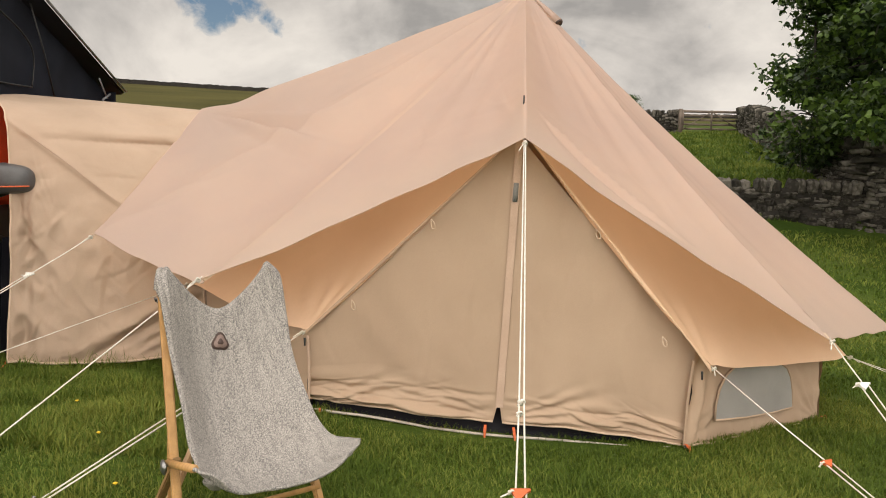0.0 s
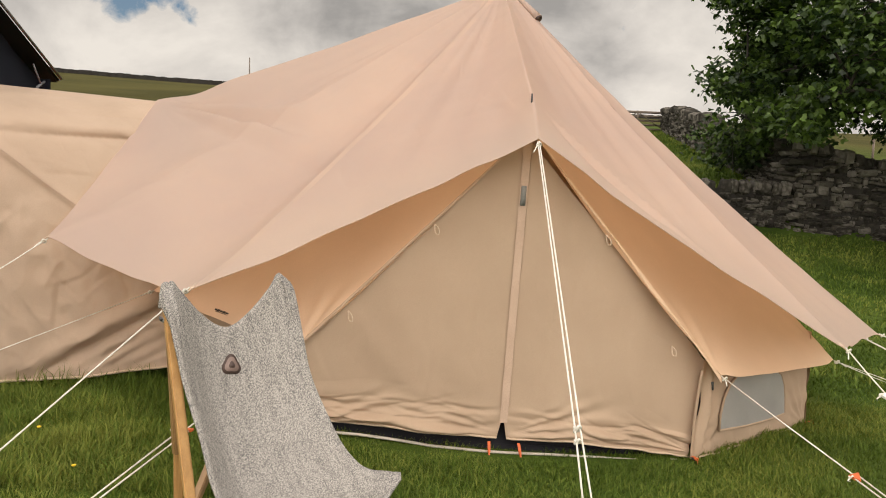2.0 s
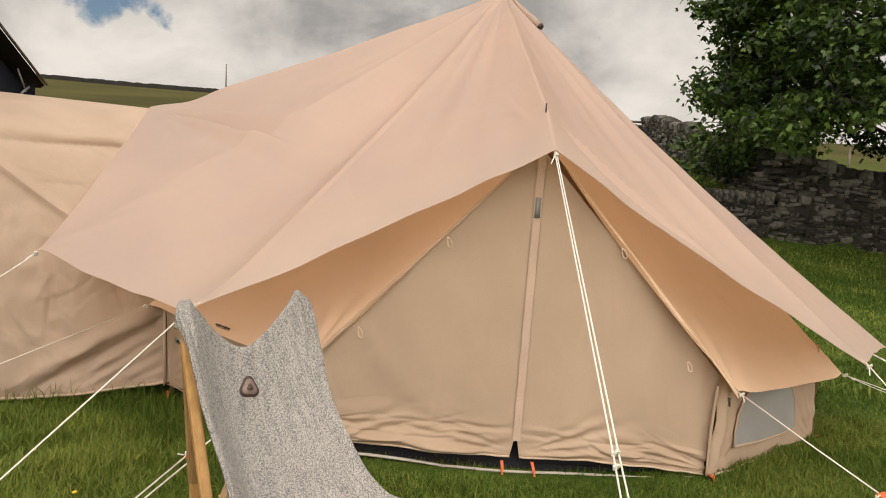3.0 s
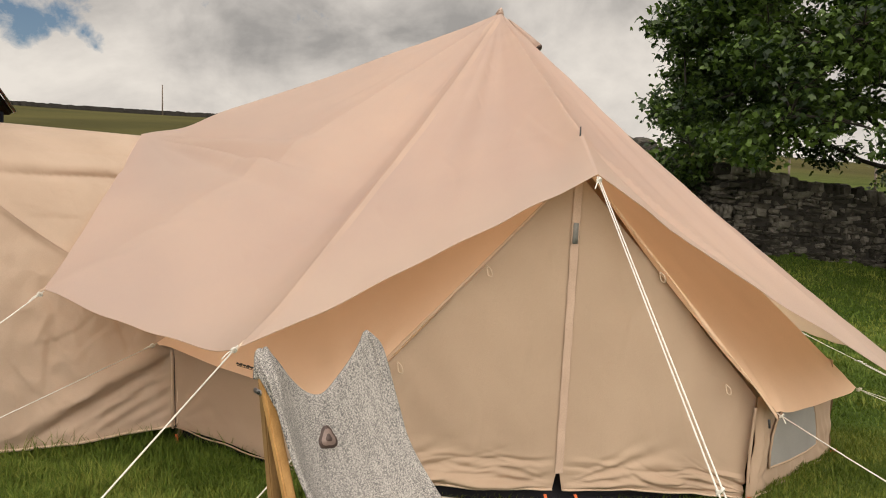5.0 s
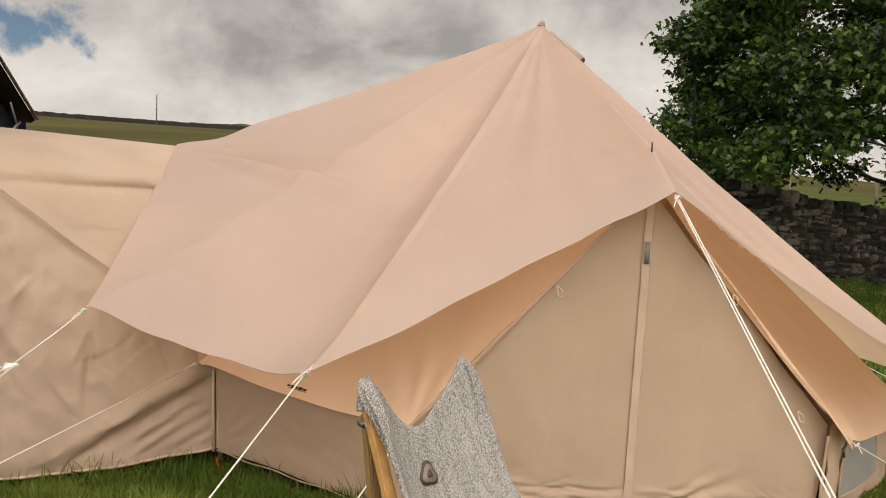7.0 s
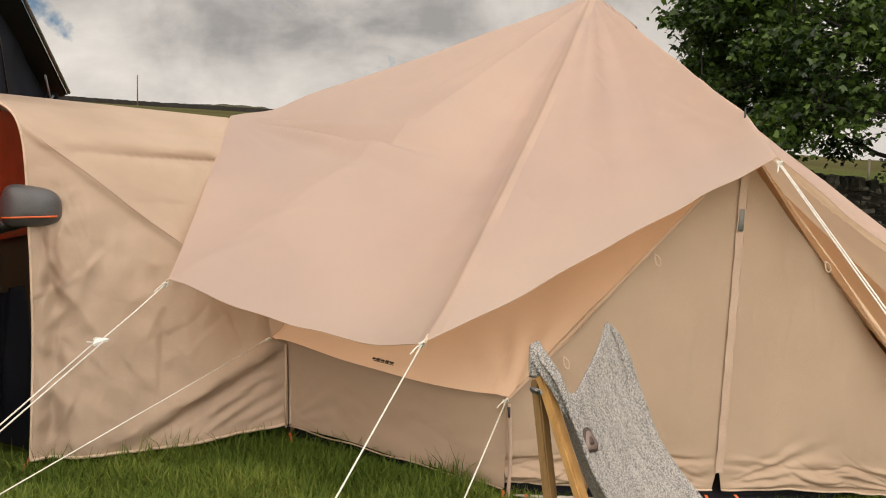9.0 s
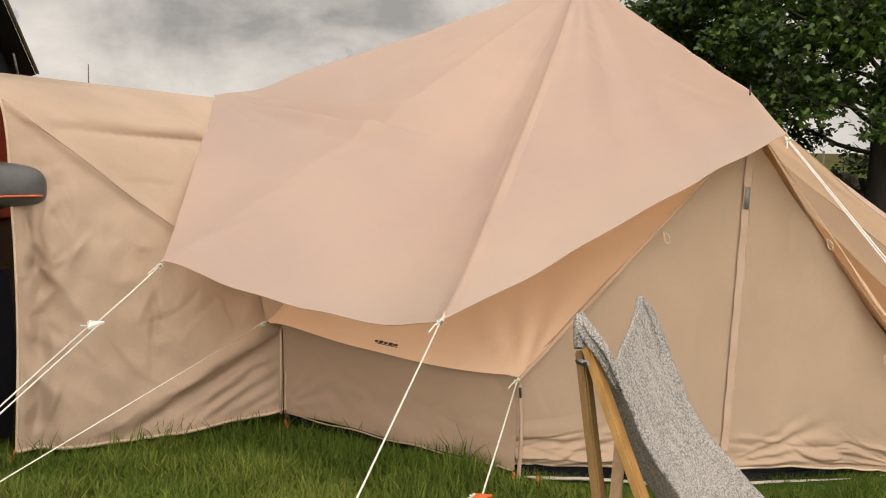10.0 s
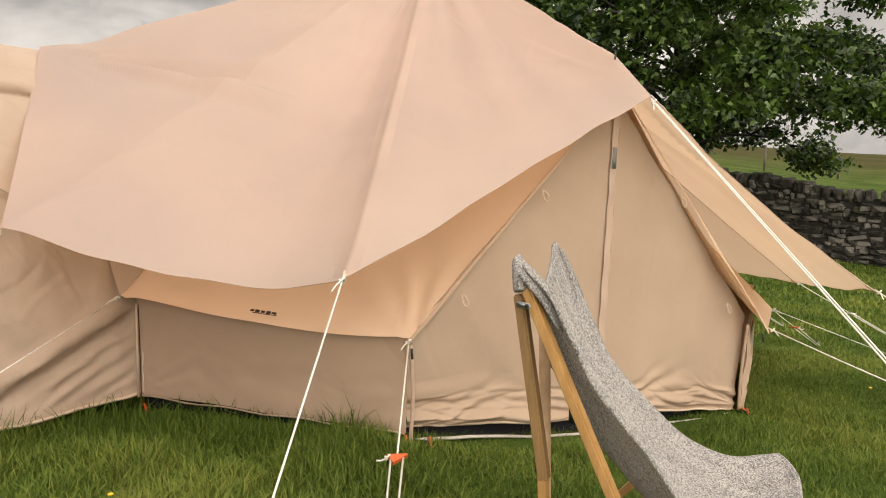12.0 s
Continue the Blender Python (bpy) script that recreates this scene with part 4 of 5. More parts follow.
def guy_rope(top, end, slide, slider_mat, label, double=True, twin_top=False, thick=0.0035):
    """A cord from a tent corner to its peg; slide: share of the way down at which the runner sits (None: no runner)."""
    top, end = Vector(top), Vector(end)
    way = (end - top).normalized()
    side = way.cross(Vector((0, 0, 1))).normalized()
    root = thing("guy_rope", tuple(end), label, "guy rope", "guy ropes of the tent")
    part("knot", knot(top + way * 0.03), ROPE, root)
    if slide is None:
        part("cord", tube([top, end], thick, 6), ROPE, root)
    else:
        s = top.lerp(end, slide)
        if twin_top:
            for o in (-1, 1):
                part("cord", tube([top + side * 0.004 * o, top.lerp(s, 0.82) + side * 0.009 * o, s + side * 0.016 * o], thick, 6), ROPE, root)
            part("knot", knot(top.lerp(s, 0.82), 0.012), ROPE, root)
            part("knot", knot(top.lerp(s, 0.845) + side * 0.006, 0.010), ROPE, root)
        else:
            sag = Vector((0, 0, -0.004))
            part("cord", tube([top, top.lerp(s, 0.5) + sag, s], thick, 6), ROPE, root)
        for o in (-1, 1):
            part("cord", tube([s + side * 0.020 * o, end + side * 0.012 * o], thick, 6), ROPE, root)
        # triangular runner with two holes bridged by a rib
        a, b, c = s + side * 0.034 - way * 0.006, s - side * 0.034 - way * 0.010, s + way * 0.036 + side * 0.010
        nrm = side.cross(way).normalized() * 0.006
        runner = part("runner", ([tuple(p + nrm * k) for k in (1, -1) for p in (a, b, c)], [(0, 1, 2), (5, 4, 3), (0, 3, 4, 1), (1, 4, 5, 2), (2, 5, 3, 0)]), slider_mat, root, "plastic runner", smooth=False)
        part("rib", tube([a, b], 0.007, 6), slider_mat, runner)
        part("knot", knot(s + side * 0.03, 0.009), ROPE, root)
        part("loose_end", tube(spine([s + side * 0.03, s + side * 0.05 + Vector((0, 0, -0.012)), s + side * 0.065 + way * 0.02], 8), thick * 0.9, 5), ROPE, root)
    part("loose_end", tube(spine([top + way * 0.03, top + way * 0.05 + side * 0.015, top + way * 0.075 + side * 0.03 + Vector((0, 0, -0.012))], 8), thick * 0.9, 5), ROPE, root)
    peg = part("peg", tube([end + Vector((0, 0, 0.035)) - way * 0.02, end + way * 0.05 - Vector((0, 0, 0.08))], 0.006, 6), STEEL, root, "steel peg")
    return root


def beyond(a, b, lift=0.01):
    """Where the line from a through b comes down to the ground."""
    a, b = Vector(a), Vector(b)
    p, d = Vector(b), (b - a).normalized()
    for _ in range(2000):
        if p.z <= height(p.x, p.y) + lift:
            break
        p += d * 0.005
    return tuple(p)


AWN_END = beyond(AWN, (0.299, 2.66, 0.503))
guy_rope(AWN, AWN_END, 0.77, ORANGE, "long doubled white guy rope with orange runner", twin_top=True)
guy_rope(FLY_F, beyond(FLY_F, (-1.64, 3.285, 0.46)), None, ROPE, "taut white guy rope from the flysheet corner")
guy_rope(FLY_L, beyond(FLY_L, (-2.49, 4.609, 0.764)), 0.27, WHITEPL, "white guy rope with white triangular runner")
guy_rope(BLE, beyond(BLE, (-2.62, 4.42, 0.315)), None, ROPE, "thin white guy rope from the inner eave", thick=0.0028)
guy_rope(FLC, beyond(FLC, (-1.167, 3.546, 0.319)), 0.50, ORANGE, "white guy rope with orange runner at the door corner")
guy_rope(FRC, beyond(FRC, (1.793, 3.425, 0.163)), 0.51, ORANGE, "white guy rope with orange runner at the door corner")
guy_rope(FLY_RF, beyond(FLY_RF, (1.998, 3.548, 0.497)), 0.215, WHITEPL, "white guy rope with white triangular runner")
guy_rope(REC, beyond(REC, (3.5, 5.0, 0.06)), None, ROPE, "thin white guy rope from the inner eave", thick=0.0028)
guy_rope(REC, beyond(REC, (3.3, 5.25, 0.10)), 0.45, ORANGE, "thin white guy rope with orange runner", thick=0.0028)
guy_rope(FLY_RR, beyond(FLY_RR, (3.8, 5.0, 0.16)), 0.4, WHITEPL, "white guy rope with white runner")
guy_rope(FLY_R3, beyond(FLY_R3, (3.9, 6.3, 0.17)), 0.4, WHITEPL, "white guy rope with white runner")


def peg_strap(at, out, size=1.0):
    """Orange webbing loop with a buckle pegged to the turf at the tent's foot."""
    a, o = Vector(at), Vector(out).normalized()
    e = a + o * 0.055 * size
    e.z = height(e.x, e.y) + 0.012
    root = thing("peg_strap", tuple(e), "orange webbing peg loop at the canvas foot", "peg loop", "peg loops round the tent")
    part("webbing", strip([a + Vector((0, 0, 0.02)), a.lerp(e, 0.5) + Vector((0, 0, 0.02)), e], 0.020 * size, 0.003), ORANGE, root)
    s = o.cross(Vector((0, 0, 1)))
    for k in (0.35, 0.55, 0.75):
        c = (a + Vector((0, 0, 0.024))).lerp(e, k)
        part("buckle_bar", tube([c - s * 0.013 * size, c + s * 0.013 * size], 0.003, 5), DARKMETAL, root)
    part("peg", tube([e + Vector((0, 0, 0.02)), e + o * 0.03 - Vector((0, 0, 0.06))], 0.006, 6), ORANGE, root, "orange peg head")


for at, out in ((FR0, (0.4, -1, 0)), (BR0, (1, -0.4, 0)), ((0.275, 4.28, 0.01), (-0.1, -1, 0)), ((0.435, 4.28, 0.0), (0.1, -1, 0)), (FL0, (-0.5, -1, 0)), ((-0.66, 4.27, 0.03), (0.1, -1, 0)), ((-2.86, 5.09, 0.13), (-1, -0.6, 0))):
    peg_strap(at, out, 0.78)
peg_strap((-1.635, 5.385, 0.075), (0.3, -1, 0), 0.7)


# ---- sling chair ----
CH = (-0.911, 3.158)
chair = thing("sling_chair", (0, 0, 0), "grey tweed sling chair on a folding ash frame", "chair")
chair["base"] = (0.0, 0.0, 0.0)
chair.matrix_basis = Matrix.Translation((CH[0], CH[1], 0.05)) @ pose(0, 0, 0, 0, 0, math.degrees(math.atan2(0.631, 0.776)))
# local axes: x across to the chair's far side, -y forward, z up
PROFILE = [Vector((0, p, q)) for p, q in ((-0.004, 0.985), (0.050, 0.885), (0.118, 0.745), (0.188, 0.625), (0.305, 0.500), (0.42, 0.405), (0.55, 0.368), (0.64, 0.385), (0.715, 0.405))]
PROF = spine(PROFILE, 100)


def prof(v):
    s = min(max(v, 0), 1) * 100
    j = min(int(s), 99)
    return PROF[j].lerp(PROF[j + 1], s - j)


def half_width(v):
    return curve(v, ((0.0, 0.245), (0.10, 0.262), (0.45, 0.252), (0.70, 0.258), (0.86, 0.298), (0.94, 0.318), (1.0, 0.296)))


def sling_fn(u, v):
    s = 2 * u - 1
    # concave upper and front edges between the four pockets
    v0 = 0.172 * (1 - abs(s) ** 1.7) ** 1.35
    v1 = 1.0 - 0.045 * (1 - abs(s) ** 2.2) - 0.080 * max(0.0, (abs(s) - 0.72) / 0.28) ** 2.5
    t = v0 + (v1 - v0) * v
    p = prof(t)
    w = half_width(t)
    tip = smooth01((abs(s) - 0.62) / 0.38)
    round_off = 0.05 * max(0.0, 1 - t / 0.06) * tip + 0.06 * max(0.0, (t - 0.94) / 0.06) * tip
    x = s * (w - round_off * 0.6)
    d1 = prof(min(1, t + 0.02)) - prof(max(0, t - 0.02))
    nrm = Vector((0, -d1.z, d1.y)).normalized()
    belly = (1 - abs(s) ** 2.4) * curve(t, ((0.0, 0.03), (0.18, 0.085), (0.5, 0.10), (0.8, 0.125), (1.0, 0.105)))
    ahead = 0.045 * smooth01((-s - 0.45) / 0.5) * smooth01(t / 0.16) * smooth01((0.72 - t) / 0.25)
    belly -= ahead
    wr = 0.004 * ripple((x, p.y, p.z), 7.0, 3.0) + 0.006 * math.sin(s * 5 + 2) * smooth01((t - 0.5) * 2) + 0.006 * ripple((x * 3.0, p.y * 0.8, p.z * 0.8), 3.0, 1.0)
    p = p - nrm * belly + nrm * wr
    return x - 0.08 * max(0.0, p.y), -p.y, p.z + (0.022 if s < 0 else -0.012) * tip * smooth01((t - 0.75) / 0.2)


def tweed():
    m = bpy.data.materials.new("grey_tweed")
    m.use_nodes = True
    nodes, links = m.node_tree.nodes, m.node_tree.links
    bsdf = nodes["Principled BSDF"]
    bsdf.inputs["Roughness"].default_value = 0.95
    co = nodes.new("ShaderNodeTexCoord")
    facs = []
    for s, d in (((760, 165, 165), 1.0), ((155, 640, 640), 1.0), ((70, 9, 9), 3.0)):
        mp, n = nodes.new("ShaderNodeMapping"), nodes.new("ShaderNodeTexNoise")
        mp.inputs["Scale"].default_value = s
        n.inputs["Scale"].default_value, n.inputs["Detail"].default_value = 1.0, d
        links.new(co.outputs["Object"], mp.inputs[0])
        links.new(mp.outputs[0], n.inputs["Vector"])
        facs.append(n.outputs["Fac"])
    ad = nodes.new("ShaderNodeMath")
    links.new(facs[0], ad.inputs[0])
    links.new(facs[1], ad.inputs[1])
    ad2 = nodes.new("ShaderNodeMath")
    ad2.operation = "MULTIPLY_ADD"
    links.new(facs[2], ad2.inputs[0])
    ad2.inputs[1].default_value = 0.22
    links.new(ad.outputs[0], ad2.inputs[2])
    ramp = nodes.new("ShaderNodeValToRGB")
    mr = nodes.new("ShaderNodeMapRange")
    mr.inputs["From Min"].default_value, mr.inputs["From Max"].default_value = 0.91, 1.31
    links.new(ad2.outputs[0], mr.inputs["Value"])
    e = ramp.color_ramp.elements
    e[0].position, e[0].color = 0.18, (0.084, 0.081, 0.081, 1)
    e[1].position, e[1].color = 0.82, (0.470, 0.438, 0.400, 1)
    links.new(mr.outputs[0], ramp.inputs[0])
    links.new(ramp.outputs[0], bsdf.inputs["Base Color"])
    bp = nodes.new("ShaderNodeBump")
    bp.inputs["Strength"].default_value, bp.inputs["Distance"].default_value = 0.5, 0.002
    links.new(ad.outputs[0], bp.inputs["Height"])
    links.new(bp.outputs[0], bsdf.inputs["Normal"])
    return m


TWEED = tweed()
sling = part("sling", surf(sling_fn, 44, 70), TWEED, chair, "grey flecked tweed sling with four pockets", origin=(0, 0, 0))
thick = sling.modifiers.new("thickness", "SOLIDIFY")
thick.thickness, thick.offset = 0.007, -1.0
rim = [sling_fn(i / 44, 0) for i in range(45)] + [sling_fn(1, j / 70) for j in range(1, 71)] + [sling_fn(1 - i / 44, 1) for i in range(1, 45)] + [sling_fn(0, 1 - j / 70) for j in range(1, 71)]
part("edge_binding", tube(rim, 0.006, 5), TWEED, sling, origin=(0, 0, 0))
# leather badge on the backrest
BADGE_U, BADGE_V = 0.468, 0.142


def badge_mesh(r, low, lift):
    """A rounded triangle lying on the cloth."""
    at = Vector(sling_fn(BADGE_U, BADGE_V))
    across = (Vector(sling_fn(BADGE_U + 0.05, BADGE_V)) - Vector(sling_fn(BADGE_U - 0.05, BADGE_V))).normalized()
    up = Vector(sling_fn(BADGE_U, BADGE_V - 0.03)) - Vector(sling_fn(BADGE_U, BADGE_V + 0.03))
    up = (up - across * up.dot(across)).normalized()
    n = across.cross(up)
    if n.y > 0:
        n = -n
    ring = []
    for k in (low, lift):
        for j in range(36):
            a = 2 * math.pi * j / 36
            rr = r * (1 + 0.16 * math.cos(3 * a))
            ring.append(tuple(at + up * (rr * math.cos(a) * 1.04) + across * (rr * math.sin(a) * 0.96) + n * k))
    return ring, [tuple(range(36, 72))] + [(i, (i + 1) % 36, 36 + (i + 1) % 36, 36 + i) for i in range(36)]


badge = part("badge", badge_mesh(0.0345, -0.004, 0.013), LEATHER, sling, "brown leather triangular badge", origin=(0, 0, 0))
part("badge_face", badge_mesh(0.0255, 0.006, 0.0165), LEATHER_LIGHT, badge, origin=(0, 0, 0))
part("badge_mark", badge_mesh(0.0115, 0.010, 0.0185), LEATHER, badge, origin=(0, 0, 0))

for s in (-1, 1):
    a = 0.270 * s if s < 0 else 0.232
    pole_line = [(0.225, 0.020, 0.845), (0.228, -0.055, 0.620), (0.246, -0.25, 0.27), (0.27, -0.40, 0.0)] if s > 0 else [(-0.243, -0.024, 0.905), (-0.253, -0.065, 0.824), (-0.262, -0.125, 0.70), (-0.275, -0.19, 0.57), (-0.305, -0.335, 0.27), (-0.332, -0.465, 0.0)]
    part("back_pole", bar(pole_line[0], pole_line[-1], 0.033, 0.028, 0.005), WOOD, chair, origin=(0, 0, 0), smooth=False)
    ax = 0.236 * s
    back_off = 0.0 if s < 0 else 0.035
    # horn of the sling: the tip is a flat sleeve that narrows down the edge
    horn = []
    for k in range(11):
        q = Vector(sling_fn(0.5 + 0.5 * s * (0.955 - 0.045 * (k / 10)), 0.012 + 0.020 * k))
        horn.append(q + Vector((0, 0.006, 0.004 if k == 0 else 0)))
    part("pocket", tube(horn, [0.010, 0.021, 0.025, 0.027, 0.027, 0.026, 0.024, 0.021, 0.017, 0.012, 0.005], 12, 0.42), TWEED, chair, "sewn tweed pocket", origin=(0, 0, 0))
    if s < 0:
        part("pocket", tube(spine([(ax, 0.006, 0.985), (ax, 0.004, 0.965), (ax - 0.004, -0.002, 0.925), (ax - 0.010, -0.008, 0.895)], 8), [0.007, 0.015, 0.019, 0.021, 0.023, 0.024, 0.025, 0.025, 0.024], 12, 0.75), TWEED, chair, "flared tweed pocket", origin=(0, 0, 0))
    toe = [Vector(sling_fn(0.5 + 0.5 * s * (0.86 - 0.012 * k), 0.955 - 0.016 * k)) + Vector((0, 0, -0.002)) for k in range(11)]
    part("pocket", tube(toe, [0.014, 0.022, 0.027, 0.029, 0.029, 0.028, 0.026, 0.027, 0.021, 0.014, 0.006], 12, 0.55), TWEED, chair, "sewn tweed pocket", origin=(0, 0, 0))
    if s < 0:
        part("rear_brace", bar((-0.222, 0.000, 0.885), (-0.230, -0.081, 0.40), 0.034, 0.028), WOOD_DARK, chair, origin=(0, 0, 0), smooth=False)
        part("rear_leg", bar((-0.228, -0.075, 0.44), (-0.235, -0.10, 0.0), 0.028, 0.024), WOOD, chair, origin=(0, 0, 0), smooth=False)
    else:
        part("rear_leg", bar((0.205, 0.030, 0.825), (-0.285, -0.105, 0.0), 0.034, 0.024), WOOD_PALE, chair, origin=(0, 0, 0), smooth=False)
    part("seat_pole", tube([(-0.312, -0.285, 0.302), (-0.330, -0.45, 0.345), (-0.343, -0.61, 0.388)] if s < 0 else [(0.292, -0.28, 0.310), (0.280, -0.45, 0.325), (0.245, -0.60, 0.345)], 0.0150, 8), WOOD, chair, origin=(0, 0, 0))
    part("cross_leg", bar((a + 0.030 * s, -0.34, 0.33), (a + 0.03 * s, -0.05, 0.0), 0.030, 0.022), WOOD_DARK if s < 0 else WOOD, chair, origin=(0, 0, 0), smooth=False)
    br = part("bracket", block((0.006, 0.040, 0.016), pose(-0.262 if s < 0 else 0.232, back_off - 0.020, 0.862, 10, 0, 0), 0.004), STEEL, chair, "steel hinge bracket", origin=(0, 0, 0))
    part("bolt", tube([(-0.264 if s < 0 else 0.236, back_off - 0.030, 0.862), (-0.270 if s < 0 else 0.242, back_off - 0.030, 0.862)], 0.005, 8), DARKMETAL, br, origin=(0, 0, 0))
    part("bracket", block((0.014, 0.040, 0.045), pose(a + 0.074 * s, -0.325, 0.305, 20, 0, 0), 0.004), STEEL, chair, "steel hinge bracket", origin=(0, 0, 0))
    part("bracket", block((0.014, 0.030, 0.050), pose(-0.226 if s < 0 else 0.222, -0.070, 0.44, 0, 0, 0), 0.004), DARKMETAL, chair, "dark hinge bracket", origin=(0, 0, 0))
part("cross_bar", tube([(-0.31, -0.40, 0.12), (0.25, -0.40, 0.12)], 0.011, 8), WOOD, chair, origin=(0, 0, 0))


# ---- camper van ----
VX, VG = -3.17, 0.17
van = thing("camper_van", (-4.1, 6.4, VG), "red camper van with raised black pop-up roof", "van")


def van_shell(zlo, zhi, inset):
    """Closed body ring between two heights, with rounded corners."""
    rows = []
    for k in range(9):
        t = k / 8
        z = VG + zlo + (zhi - zlo) * t
        ins = inset(zlo + (zhi - zlo) * t)
        ring = []
        for (cx, cy, a0) in ((VX - ins - 0.25, 8.65 - ins, 0), (VX - 1.9 + ins + 0.25, 8.65 - ins, 90), (VX - 1.9 + ins + 0.25, 4.3 + 2.2 * ins, 180), (VX - ins - 0.25, 4.3 + 2.2 * ins, 270)):
            for q in range(6):
                a = radians(a0 + 18 * q)
                ring.append((cx + 0.25 * math.cos(a), cy + 0.25 * math.sin(a), z))
        rows.append(ring)
    n = len(rows[0])
    verts = [p for r in rows for p in r]
    faces = [(j * n + i, j * n + (i + 1) % n, (j + 1) * n + (i + 1) % n, (j + 1) * n + i) for j in range(8) for i in range(n)]
    faces += [tuple(range(n - 1, -1, -1)), tuple(range(8 * n, 9 * n))]
    return verts, faces


part("body", van_shell(0.98, 1.70, lambda z: 0.11 * max(0, z - 1.05) ** 1.5), RED, van, "glossy red upper bodywork")
# black here stands in for the shade between van and tunnel
part("lower_body", van_shell(0.10, 0.976, lambda z: 0.04 + 0.05 * max(0, 0.5 - z)), BLACKPL, van, "lower body, its shade put in as black")
part("gutter", tube([(VX - 0.10, 4.9, VG + 1.70), (VX - 0.10, 8.6, VG + 1.70)], 0.018, 6), BLACKPL, van)
wheel = part("wheel", tube([(VX - 0.22, 5.42, VG + 0.33), (VX + 0.01, 5.42, VG + 0.33)], 0.20, 24), STEEL, van, "front wheel")
tyre_pts = [(VX - 0.105, 5.42 + 0.265 * math.cos(2 * math.pi * k / 28), VG + 0.33 + 0.265 * math.sin(2 * math.pi * k / 28)) for k in range(29)]
part("tyre", tube(tyre_pts, 0.085, 8, 1.25), RUBBER, wheel)
arch = [(VX + 0.008, 5.42 + 0.42 * math.cos(math.pi * k / 18), VG + 0.33 + 0.42 * math.sin(math.pi * k / 18)) for k in range(19)]
part("wheel_arch", tube(arch, 0.03, 6), BLACKPL, van)


def mirror_shell(u, v):
    a, b = 2 * math.pi * u, math.pi * v
    sx = math.copysign(abs(math.cos(a)) ** 0.55, math.cos(a)) * math.sin(b) ** 0.6
    sz = math.copysign(abs(math.sin(a)) ** 0.62, math.sin(a)) * math.sin(b) ** 0.6
    sy = -math.cos(b)
    taper = 1 - 0.16 * sx
    z = sz * 0.125 * taper
    if sz < 0:
        z *= 0.62
    return (-2.896 + sx * 0.132, 5.235 + sy * 0.085 + 0.02 * sx, 1.305 + z + 0.012)


mirror = part("door_mirror", surf(mirror_shell, 40, 20), MIRRORGREY, van, "dark grey door mirror with orange stripe")
sx_pts = [(-3.012 + 0.236 * k / 20, 5.235 + 0.02 * (-0.87 + 1.8 * k / 20) - 0.085 * math.sqrt(max(0.0, 1 - ((k / 20 * 2 - 1) * 0.93) ** 4)) - 0.003, 1.284 + 0.010 * k / 20) for k in range(21)]
part("stripe", tube(sx_pts, 0.0055, 6), ORANGE, mirror, "thin orange stripe")
part("mirror_arm", tube([(VX - 0.02, 5.33, 1.22), (-3.06, 5.29, 1.235), (-2.96, 5.25, 1.26)], [0.06, 0.05, 0.045], 10, 0.7), BLACKPL, mirror, "black mirror arm")

# raised roof: hinged low at the rear, lifted towards the front
RT, RF = (-3.38, 8.27, 2.205), (-3.38, 5.35, 3.25)
rd = (Vector(RF) - Vector(RT)).normalized()
roof_mid = (Vector(RT) + Vector(RF)) / 2 + Vector((-0.68, 0, 0.03))
roof_m = Matrix.Translation(roof_mid) @ Matrix((Vector((1, 0, 0)), rd, Vector((1, 0, 0)).cross(rd))).transposed().to_4x4()
pop = part("pop_roof", block((1.36, (Vector(RF) - Vector(RT)).length, 0.05), roof_m, 0.02), ROOFSHELL, van, "dark pop-up roof shell")
part("roof_edge", tube([Vector(RT) + Vector((0.012, 0, 0.050)), Vector(RF) + Vector((0.012, 0, 0.050))], 0.016, 6, 0.6), ROOFEDGE, pop, "pale roof edge strip")
part("roof_edge", tube([Vector(RT) + Vector((0.0, 0.005, 0.04)), Vector(RT) + Vector((-1.36, 0.005, 0.04))], 0.012, 6, 0.6), ROOFEDGE, pop)


def pop_side(u, v):
    y = 8.14 - 2.72 * u
    top = RT[2] + (RF[2] - RT[2]) * (RT[1] - y) / (RT[1] - RF[1]) - 0.02
    lo = VG + 1.70
    z = lo + (max(top, lo + 0.01) - lo) * v
    k = 0.020 * math.sin(math.pi * v) * math.sin(u * 19) + 0.02 * ripple((0, y, z), 3.0, 2.0)
    return (-3.50 - 0.03 * v + k * min(1, u * 4), y, z)


part("roof_panel", block((1.40, 3.5, 0.02), pose(-4.12, 6.85, VG + 1.715), 0.006), BLACKPL, van, "black roof panel")
canvas = part("roof_canvas", surf(pop_side, 40, 16), POPCLOTH, van, "black canvas side of the raised roof")
part("roof_canvas", surf(lambda u, v: (-3.42 - 1.2 * u, 8.14, VG + 1.70 + (RT[2] + 0.03 - VG - 1.70) * v), 6, 4), POPCLOTH, van)
part("roof_canvas", surf(lambda u, v: (-4.6, 8.14 - 2.72 * u, pop_side(u, v)[2]), 10, 6), POPCLOTH, van)
part("roof_canvas", surf(lambda u, v: (-3.42 - 1.2 * u, 5.42, VG + 1.68 + (3.22 - VG - 1.68) * v), 6, 6), POPCLOTH, van)
part("canvas_window", tube(spine([(-3.485, 6.62, 2.10), (-3.480, 6.62, 2.42), (-3.48, 6.2, 2.62), (-3.48, 5.6, 2.72), (-3.48, 5.5, 2.2), (-3.485, 6.0, 2.09), (-3.485, 6.62, 2.10)], 40), 0.008, 5), BLACKPL, canvas, "zipped window outline")
